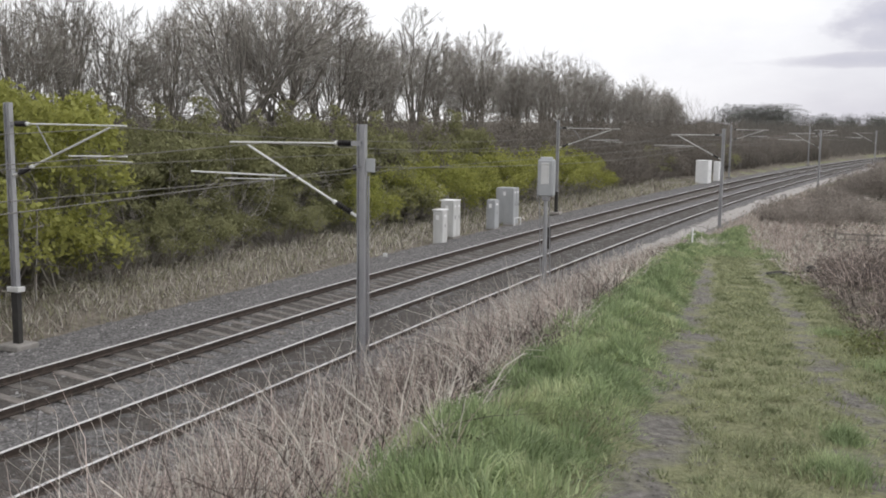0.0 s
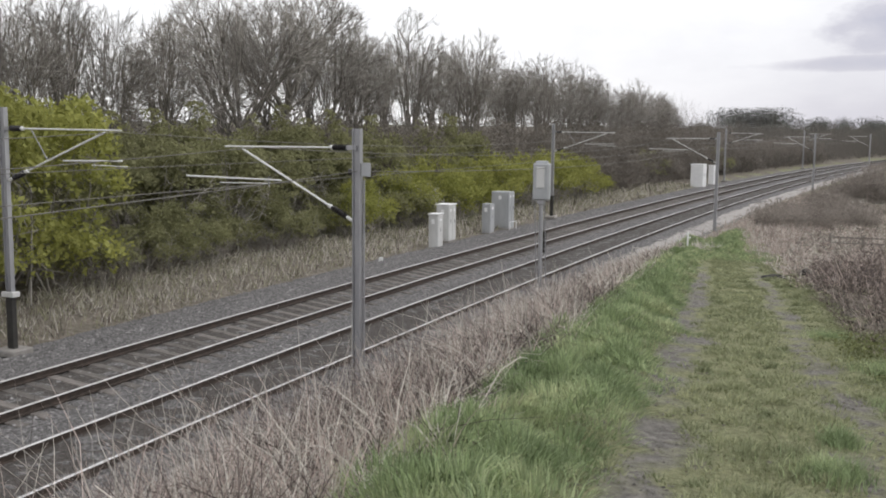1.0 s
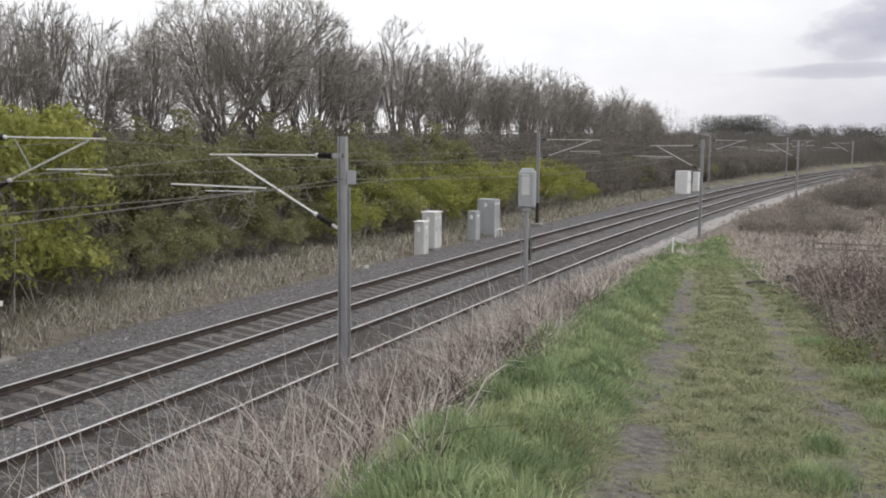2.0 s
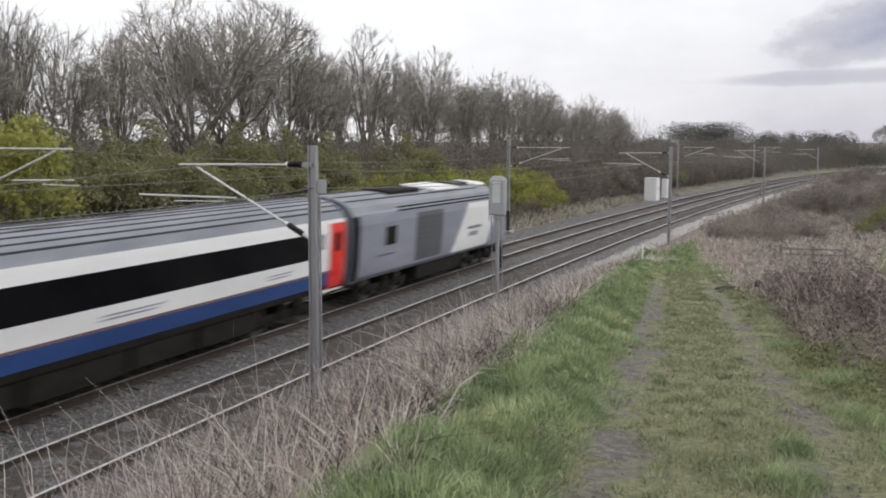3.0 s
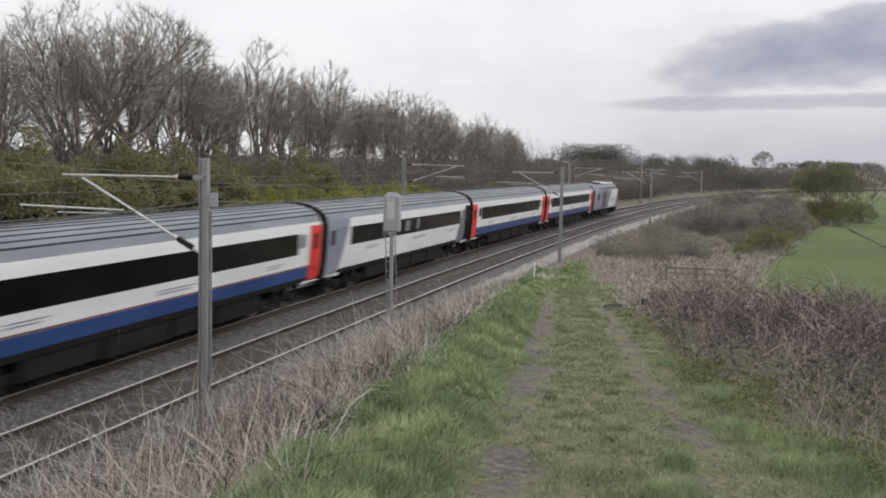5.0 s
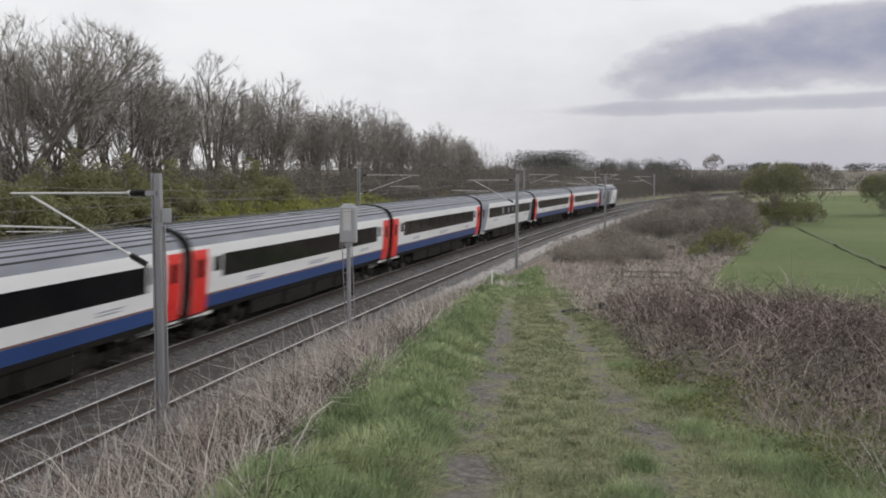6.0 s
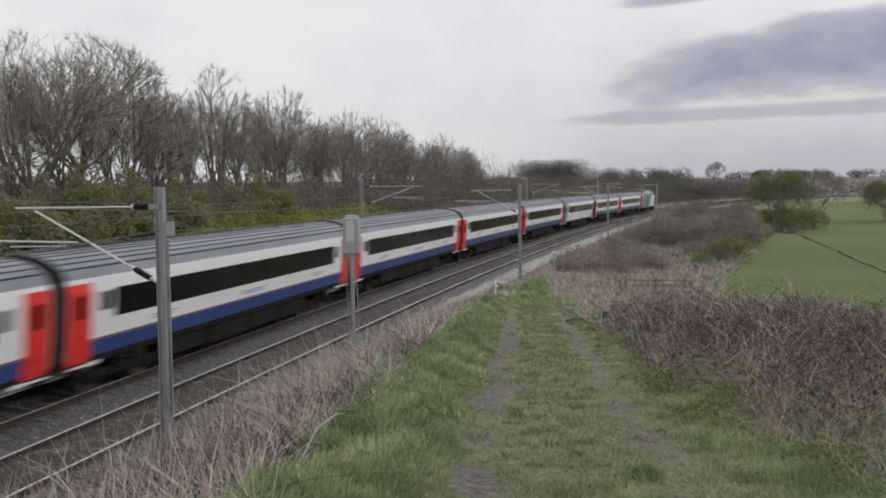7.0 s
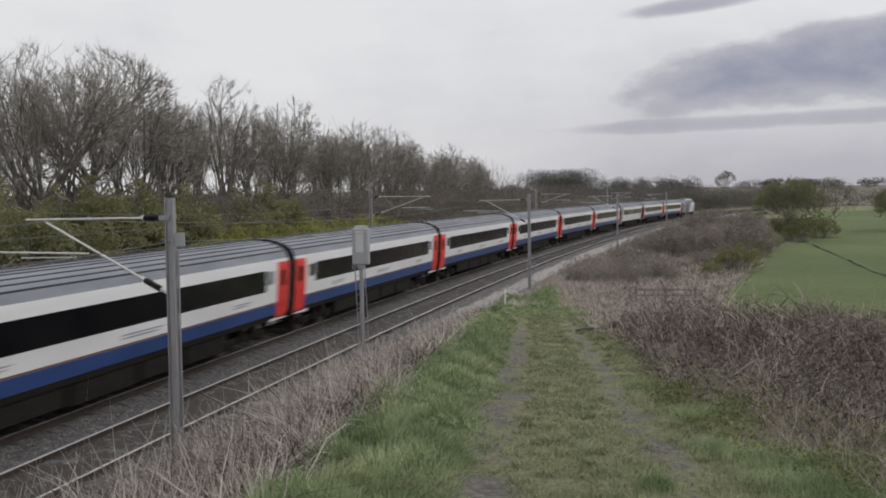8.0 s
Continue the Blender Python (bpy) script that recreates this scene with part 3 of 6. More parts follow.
def power_car():
    th = empty("locomotive")
    h = 17.4 / 2
    # body with a raked wedge nose
    bm = bmnew()
    ring = [(x, z) for x, z in PROFILE] + [(-x, z) for x, z in PROFILE[-2::-1]]
    stations = [(-h, 1, 0), (h - 3.6, 1, 0), (h - 2.6, 1.0, -.02), (h - 1.7, .985, -.28), (h - 1.0, .92, -.85), (h - .35, .86, -1.35), (h, .76, -1.75)]
    rows = []
    for y, wd, drop in stations:
        top = 3.885 + drop
        rows.append([bm.verts.new((x * wd, y, 1.02 + (z - 1.02) * (top - 1.02) / (3.885 - 1.02))) for x, z in ring])
    n = len(ring)
    for r, q in zip(rows, rows[1:]):
        for i in range(n):
            j = (i + 1) % n
            bm.faces.new((r[i], r[j], q[j], q[i]))
    bm.faces.new(rows[0])
    bm.faces.new(rows[-1][::-1])
    bmesh.ops.recalc_face_normals(bm, faces=bm.faces)
    for f in bm.faces:
        c = f.calc_center_median()
        f.material_index = 1 if (c.z > 3.38 and c.y < h - 3.0) else 0
    part("body", bm, [PAINT_GREY, ROOF], th)
    part("gangway", hull(-h - .2, -h, -.30, .38), RUBBER, th, "black rubber gangway")
    ws = bmnew()
    vs = [ws.verts.new(v) for v in ((-.85, h - 1.0, 3.06), (.85, h - 1.0, 3.06), (.8, h - 1.72, 3.58), (-.8, h - 1.72, 3.58))]
    ws.faces.new(vs)
    ext = bmesh.ops.extrude_face_region(ws, geom=list(ws.faces))
    bmesh.ops.translate(ws, vec=(0, .02, .05), verts=[v for v in ext["geom"] if isinstance(v, bmesh.types.BMVert)])
    bmesh.ops.recalc_face_normals(ws, faces=ws.faces)
    part("windscreen", ws, GLASS, th, "dark cab windscreen")
    for x in (-.6, .6):
        part("headlight", box(bmnew(), (x - .22, h - .02, 1.75), (x + .22, h + .03, 1.95), .02), CAB_WHITE, th, "clear headlight cluster")
    part("skirt", box(bmnew(), (-1.15, h - .9, .42), (1.15, h - .15, 1.05), .12), PAINT_DGREY, th, "dark nose skirt")
    part("buffer_beam", tube(bmnew(), (0, h - .3, .95), (0, h + .25, .95), .14), UNDER, th)
    for s in (1, -1):
        strip("white_panel", 1.10, 3.26, h - 6.3, h - 2.3, PAINT_WHITE, th, .008, s, y0b=h - 8.2, y1b=h - 3.7, label="white slanted side panel")
        strip("grille", 1.25, 3.15, -3.3, -.6, PAINT_DGREY, th, .008, s, label="dark louvred radiator grille")
        for k in range(9):
            z = 1.38 + k * .19
            strip("louvre", z, z + .07, -3.2, -.7, PAINT_DGREY, th, .016, s)
        strip("rear_band", 1.05, 3.3, -h + .01, -h + .5, RUBBER, th, .012, s, label="black band at the rear end")
        strip("valance", 1.03, 1.14, -h + .6, h - 3.4, PAINT_DGREY, th, .012, s)
        strip("roof_louvre", 3.30, 3.36, -5.0, h - 2.2, RUBBER, th, .016, s)
        strip("roof_louvre", 3.42, 3.47, -5.0, h - 2.4, RUBBER, th, .016, s)
        strip("body_stripe", 3.22, 3.40, -h + .1, h - 3.4, PAINT_GREY, th, .010, s)
        strip("luggage_window", 2.12, 2.8, -h + 2.6, -h + 3.5, GLASS, th, .010, s, label="small square guard window")
        strip("cab_door", 1.2, 3.1, h - 2.5, h - 1.95, PAINT_GREY, th, .012, s)
        strip("guard_door", 1.15, 3.2, -h + .5, -h + 1.2, PAINT_GREY, th, .012, s)
        strip("lettering", 2.05, 2.17, h - 6.3, h - 4.6, PAINT_MGREY, th, .010, s, label="small grey lettering bar")
        strip("lettering", 1.72, 1.92, h - 6.1, h - 5.0, PAINT_GREY, th, .010, s, label="small pale grey lettering block")
        strip("lettering", 1.75, 1.82, -h + 2.0, -h + 3.4, PAINT_DGREY, th, .010, s, label="small dark lettering bar")
    for y, r in ((3.3, .5), (4.3, .4)):
        part("roof_fan", tube(bmnew(), (0, y, 3.85), (0, y, 3.98), r, r * .95, 20), ROOF_RIB, th, "round dark roof fan")
    part("exhaust", box(bmnew(), (-.6, -4.6, 3.80), (.6, -1.6, 3.97), .04), UNDER, th, "sooty exhaust hatch")
    part("roof_hatch", box(bmnew(), (-.75, -.6, 3.78), (.85, 2.2, 3.95), .06), CAB_WHITE, th, "pale roof hatch")
    part("cab_roof_pod", box(bmnew(), (-.6, 4.8, 3.76), (.7, 6.0, 3.96), .08), CAB_WHITE, th, "pale cab roof pod")
    for x in (.4, .8, -.4, -.8):
        z = float(np.interp(abs(x), [p[0] for p in PROFILE[::-1]], [p[1] for p in PROFILE[::-1]]))
        part("roof_rib", box(bmnew(), (x - .03, -h + .2, z - .03), (x + .03, h - 4.2, z + .03), .008), ROOF_RIB, th)
    u = bmnew()
    box(u, (-1.2, -h + .2, .98), (1.2, h - .8, 1.12))
    box(u, (-1.2, -2.6, .36), (1.2, 2.4, 1.0), .06)
    part("underframe", u, UNDER, th, "dark fuel tank and underframe")
    for y in (-5.15, 5.15):
        bogie(th, y)
    return th


TRAIN = []      # thing, distance of its centre behind the joint of locomotive and first coach


def build_train():
    TRAIN.append((tagged(power_car(), "blue-grey and white diesel locomotive with raked nose", "locomotive", "express train"), -8.9))
    std = coach()
    tagged(std, "white and blue passenger coach with red end doors", "passenger coach", "express train")
    buffet = tagged(coach("buffet"), "white passenger coach with grey slanted ends", "passenger coach", "express train")
    for k in range(9):
        if k == 2:
            th = buffet
        elif k == 0:
            th = std
        else:
            th = copy_thing(std, Matrix())
        TRAIN.append((th, 22.95 * k + 11.48))


build_train()
JOINT, SPEED = 80.8, 38.2      # where that joint is at 4.5 s, metres a second
UNEVEN = {3.0: .5, 3.5: -.3, 7.0: .7}


def motions():
    times = [0.5 * i for i in range(17)]
    for th, back in TRAIN:
        half = 5.2 if back < 0 else 8.0
        rows = []
        for t in times:
            s = JOINT + SPEED * (t - 4.5) + UNEVEN.get(t, 0) - back
            a, b = at(s - half, FAR), at(s + half, FAR)
            c = (a + b) / 2
            yaw = math.degrees(math.atan2(-(b - a).x, (b - a).y))
            m = pose(c.x, c.y, FAR_UP + CANT / 2, 0, 0, yaw) @ pose(0, 0, 0, 0, math.degrees(TILT), 0)
            rows.append((t, m))
        walk(th, rows)


# ---- masts and wires ----
def mast(s, o, top, side, near):
    """side: -1 when the arm reaches to smaller o."""
    base = at(s, o)
    gz = -0.75 if near else 0.1
    th = empty("overhead_line_mast", pose(base.x, base.y, gz, 0, 0, heading(s)))
    H = top - gz
    b = bmnew()
    w_, f_ = .088, .010
    for x in (-1, 1):
        box(b, (x * w_ - f_, -.065, 0), (x * w_ + f_, .065, H), .003)
    box(b, (-w_, -.008, 0), (w_, .008, H))
    col = part("column", b, GALV, th, "galvanised steel column")
    part("base_plate", box(bmnew(), (-.35, -.35, -.05), (.35, .35, .12), .03), CONCRETE, th)
    track = (0 if near else FAR) - o     # where the track's centre is, across
    up = 0.0 if near else FAR_UP
    reach = track * 1.0
    z_top, z_low, z_reg = (5.45 - gz, 3.88 - gz, 4.70 - gz) if near else (5.78 - gz, 4.5 - gz, 5.02 - gz)
    sg = math.copysign(1, reach)
    tip = reach + sg * (.67 if near else .22)
    # top tube with its insulator
    a = part("top_tube", tube(bmnew(), (sg * .62, 0, z_top), (tip, 0, z_top - .02), .020), GALV_LIGHT, th, "pale steel top tube")
    part("insulator", ribbed((sg * .24, 0, z_top), (sg * .60, 0, z_top)), INSUL, a)
    part("end_fitting", tube(bmnew(), (sg * .60, 0, z_top), (sg * .66, 0, z_top), .05), GALV_LIGHT, a)
    part("bracket", box(bmnew(), (min(0, sg * .24), -.05, z_top - .05), (max(0, sg * .24), .05, z_top + .05)), GALV, a)
    # raking strut
    p0, p1 = Vector((sg * .12, 0, z_low)), Vector((reach * (1.07 if near else .92), 0, z_top - .07))
    d = (p1 - p0)
    c = part("strut", tube(bmnew(), p0 + d * .18, p1, .026), GALV_LIGHT, th, "pale steel raking strut")
    part("insulator", ribbed(p0 + d * .05, p0 + d * .18), INSUL, c)
    part("end_fitting", tube(bmnew(), p0, p0 + d * .05, .035), GALV_LIGHT, c)
    part("end_fitting", tube(bmnew(), p0 + d * .18, p0 + d * .205, .05), GALV_LIGHT, c)
    if not near:
        part("brace", tube(bmnew(), (reach * .26, 0, z_top), p0 + d * .42, .014), GALV, th)
    r = part("registration_tube", tube(bmnew(), (reach * (.70 if near else .55), 0, z_reg), (tip + sg * (1.1 if near else 0), 0, z_reg + .03), .02), GALV_LIGHT, th)
    part("steady_arm", tube(bmnew(), (reach * .80, 0, z_reg - .08), (tip + sg * .15, 0, z_reg - .10), .012), GALV_LIGHT, r)
    part("drop_bracket", tube(bmnew(), (reach * .82, 0, z_reg - .14), (reach * .82, 0, z_reg + .06), .015), GALV, r)
    if near and s < 30:
        part("number_plate", box(bmnew(), (.11, -.02, H - 1.02), (.33, .0, H - .72), .01), CAB_GREY, th, "small blank grey plate")
        part("return_insulator", tube(bmnew(), (-.2, 0, H - .93), (-.1, 0, H - .93), .07), INSUL, th)
        part("cable_duct", tube(bmnew(), (.135, .05, 0), (.135, .05, H - 1.1), .022), GALV, th)
    # the first far-side columns are darker up to 1.45 m
    if not near and s < 70:
        part("painted_foot", box(bmnew(), (-w_ - .016, -.072, .1), (w_ + .016, .072, 1.45), .004), DARK, th, "dark lower section of the column")
    part("cross_plate", box(bmnew(), (-.2, -.12, 1.45), (.2, .12, 1.58), .01), CAB_PAINT, th) if not near and s < 30 else None
    return tagged(th, "galvanised overhead line mast with cantilever arm", "mast", "overhead line masts")


def ribbed(a, b):
    a, b = Vector(a), Vector(b)
    bm = bmnew()
    tube(bm, a, b, .045, sides=10)
    for i in range(7):
        q, w = a.lerp(b, (i + .3) / 7.2), a.lerp(b, (i + .75) / 7.2)
        tube(bm, q, w, .075, .05, 12)
    return bm


NEAR_MAST = (13.15, 60.0, 111.6, 164)
FAR_MAST = (12.6, 56.7, 112.9, 164.5)
for s in NEAR_MAST:
    mast(s, 2.75, 5.86, -1, True)
for s in FAR_MAST:
    mast(s, -6.9 if s < 30 else -7.35, 6.3, 1, False)


def wire(name, stops, o, z, r, sag, label):
    verts, faces, k = [], [], 5
    pts = []
    stops = (stops[0] - 50, *stops)
    for a, b in zip(stops, stops[1:]):
        for i in range(16):
            f = i / 16
            pts.append(at(a + (b - a) * f, o + (.2 if stops.index(a) % 2 else -.2) * (1 - 2 * f), z - sag * 4 * f * (1 - f)))
    for i, p in enumerate(pts):
        for j in range(k):
            q = 2 * math.pi * j / k
            verts.append(p + Vector((math.cos(q) * r, 0, math.sin(q) * r)))
    for i in range(len(pts) - 1):
        for j in range(k):
            faces.append((i * k + j, i * k + (j + 1) % k, (i + 1) * k + (j + 1) % k, (i + 1) * k + j))
    return tagged(new(name, mesh_of(name, verts, faces, WIRE, True)), label, "wire", "overhead wires")


for stops, o, up in ((NEAR_MAST, 0, 0), (FAR_MAST, FAR, .3)):
    wire("contact_wire", stops, o, 4.58 + up, .009, .02, "thin dull copper contact wire over the track")
    wire("catenary_wire", stops, o, 5.42 + up, .009, .55, "thin sagging catenary wire over the track")
wire("return_wire", NEAR_MAST, 2.55, 4.95, .009, .45, "thin sagging return wire along the masts")


# ---- growing things ----
BARK = mat("grey-brown bark", ((0.125, 0.114, 0.10), (0.25, 0.228, 0.203)), 5, 0.95, 0, 0.4, by_object=0.2)
TWIG = mat("fine grey-brown twigs", ((0.225, 0.207, 0.188), (0.40, 0.372, 0.34)), 1.5, 0.95, by_island=0.3, by_object=0.2)
LEAF_BRIGHT = mat("fresh yellow-green leaves", ((0.225, 0.24, 0.062), (0.40, 0.40, 0.125)), 0.7, 0.8, by_island=0.16, by_object=0.12, trans=0.45)
LEAF_OLIVE = mat("dull olive buds and leaves", ((0.21, 0.213, 0.105), (0.35, 0.345, 0.19)), 0.6, 0.85, by_island=0.14, by_object=0.15, trans=0.45)
LEAF_DARK = mat("dark ivy leaves", ((0.02, 0.026, 0.012), (0.055, 0.06, 0.03)), 0.8, 0.8, by_island=0.4, by_object=0.2)
BLOSSOM = mat("off-white blossom", ((0.50, 0.48, 0.46), (0.65, 0.62, 0.60)), 2, 0.8, by_island=0.2, trans=0.3)
SCRUB = mat("brown leafless scrub", ((0.155, 0.138, 0.12), (0.27, 0.243, 0.213)), 0.8, 0.95, by_island=0.18, by_object=0.18, trans=0.35)
SCRUB_PALE = mat("pale brown leafless scrub", ((0.21, 0.185, 0.165), (0.36, 0.32, 0.285)), 0.8, 0.95, by_island=0.2, by_object=0.3, trans=0.35)
LEAF_DULL = mat("dull grey-green leaves", ((0.17, 0.175, 0.085), (0.28, 0.28, 0.145)), 0.6, 0.85, by_island=0.14, by_object=0.15, trans=0.45)
STRAW = mat("dry pinkish straw", ((0.33, 0.268, 0.238), (0.61, 0.51, 0.462)), 1.2, 0.9, by_island=0.4, trans=0.2)
STRAW_PALE = mat("pale dry grass", ((0.46, 0.42, 0.37), (0.68, 0.64, 0.58)), 1.2, 0.9, by_island=0.3, trans=0.2)
STALK = mat("dark bramble stems", ((0.06, 0.049, 0.045), (0.165, 0.132, 0.118)), 1.5, 0.85, by_island=0.5)
DEAD_LEAF = mat("dead purple-brown leaves", ((0.065, 0.05, 0.045), (0.15, 0.115, 0.10)), 1.2, 0.9, by_island=0.5)
GRASS = mat("lush grass", ((0.13, 0.18, 0.085), (0.30, 0.37, 0.195), (0.54, 0.56, 0.34)), 1.5, 0.7, by_island=0.35, trans=0.3)
GRASS_VERGE = mat("rough grey-green grass", ((0.20, 0.20, 0.12), (0.38, 0.37, 0.255)), 0.9, 0.9, by_island=0.3, trans=0.2)
GRASS_DULL = mat("short mossy grass", ((0.16, 0.185, 0.10), (0.41, 0.42, 0.255)), 2.6, 0.85, by_island=0.3, trans=0.2)


class Pieces:
    """Collects thin strips, prisms and leaves, and makes one mesh of them."""

    def __init__(self):
        self.v, self.f, self.n = [], [], 0

    def prisms(self, a, b, r0, r1, sides=4):
        a, b, r0, r1 = np.asarray(a, float), np.asarray(b, float), np.asarray(r0, float), np.asarray(r1, float)
        d = b - a
        d /= np.linalg.norm(d, axis=1, keepdims=True) + 1e-9
        h = np.where(np.abs(d[:, 2:3]) > .9, [[1., 0, 0]], [[0, 0, 1.]])
        p = np.cross(d, h)
        p /= np.linalg.norm(p, axis=1, keepdims=True)
        q = np.cross(d, p)
        rings = []
        for end, r in ((a, r0), (b, r1)):
            for j in range(sides):
                t = 2 * math.pi * j / sides
                rings.append(end + (p * math.cos(t) + q * math.sin(t)) * r[:, None])
        v = np.stack(rings, 1)
        base = self.n + np.arange(len(a))[:, None] * (2 * sides)
        for j in range(sides):
            k = (j + 1) % sides
            self.f.append(np.concatenate([base + j, base + k, base + sides + k, base + sides + j], 1))
        self.v.append(v.reshape(-1, 3))
        self.n += v.shape[0] * v.shape[1]

    def quads(self, c, x, y):
        """Leaves: centre, half vectors."""
        v = np.stack([c - x - y * .2, c - y, c + x - y * .2 + 0 * y, c + y], 1)
        base = self.n + np.arange(len(c))[:, None] * 4
        self.f.append(np.concatenate([base, base + 1, base + 2, base + 3], 1))
        self.v.append(v.reshape(-1, 3))
        self.n += len(c) * 4

    def strips(self, pts, side, width):
        """Ribbons through pts (n, k, 3), with half width along side (n, 3), tapering to the tip."""
        n, k = pts.shape[:2]
        taper = (np.linspace(1, .15, k))[None, :, None] * np.asarray(width)[:, None, None]
        v = np.stack([pts - side[:, None] * taper, pts + side[:, None] * taper], 2)
        base = self.n + np.arange(n)[:, None] * (2 * k)
        for j in range(k - 1):
            self.f.append(np.concatenate([base + 2 * j, base + 2 * j + 1, base + 2 * j + 3, base + 2 * j + 2], 1))
        self.v.append(v.reshape(-1, 3))
        self.n += n * k * 2

    def mesh(self, name, material):
        v, f = np.concatenate(self.v), np.concatenate(self.f)
        me = bpy.data.meshes.new(name)
        me.vertices.add(len(v))
        me.vertices.foreach_set("co", v.astype(np.float32).ravel())
        me.loops.add(f.size)
        me.loops.foreach_set("vertex_index", f.astype(np.int32).ravel())
        me.polygons.add(len(f))
        me.polygons.foreach_set("loop_start", np.arange(0, f.size, 4, dtype=np.int32))
        me.polygons.foreach_set("loop_total", np.full(len(f), 4, np.int32))
        me.materials.append(material)
        me.update(calc_edges=True)
        me.validate()
        return me


def unit(v):
    return v / (np.linalg.norm(v, axis=-1, keepdims=True) + 1e-9)


def branches(rng, starts, dirs, lens, rads, per, spread, rise, shrink, bend=0.22, segs=3, first=0.25):
    """Bent branches from starts; returns their segments, and the starts, directions, lengths and radii of the next order."""
    segsA, segsB, ra, rb, nx_s, nx_d, nx_l, nx_r = [], [], [], [], [], [], [], []
    p, d = starts.copy(), dirs.copy()
    pts = [p.copy()]
    for j in range(segs):
        d = unit(d + rng.normal(0, bend, d.shape) + np.array([0, 0, rise]))
        q = p + d * (lens / segs)[:, None]
        segsA.append(p), segsB.append(q)
        ra.append(rads * (1 - .72 * j / segs)), rb.append(rads * (1 - .72 * (j + 1) / segs))
        for i in range(per):
            f = rng.random(len(p))
            keep = (j + f) / segs > first
            side = unit(np.cross(d, rng.normal(0, 1, d.shape)))
            nd = unit(d * rng.uniform(.5, 1.0, len(d))[:, None] + side * spread)
            nx_s.append((p + (q - p) * f[:, None])[keep]), nx_d.append(nd[keep])
            nx_l.append((lens * shrink * rng.uniform(.6, 1.2, len(p)) * (1.1 - .5 * (j + f) / segs))[keep])
            nx_r.append((rads * .5 * (1 - .7 * (j + f) / segs))[keep])
        p = q
    cat = np.concatenate
    return (cat(segsA), cat(segsB), cat(ra), cat(rb)), (cat(nx_s), cat(nx_d), cat(nx_l), cat(nx_r))


def curve_pts(a, m, b, n):
    f = np.linspace(0, 1, n + 1)[None, :, None]
    return a[:, None] * (1 - f) ** 2 + 2 * m[:, None] * f * (1 - f) + b[:, None] * f * f


def limbs(pieces, pts, r0, r1, sides):
    k = pts.shape[1] - 1
    for j in range(k):
        a, b = r0 + (r1 - r0) * j / k, r0 + (r1 - r0) * (j + 1) / k
        pieces.prisms(pts[:, j], pts[:, j + 1], a, b, sides)


def along(pts, f):
    """Points at the fractions f of bent lines, and the lines' directions there."""
    k = pts.shape[1] - 1
    i = np.minimum((f * k).astype(int), k - 1)
    r = np.arange(len(pts))
    a, b = pts[r, i], pts[r, i + 1]
    return a + (b - a) * (f * k - i)[:, None], unit(b - a)


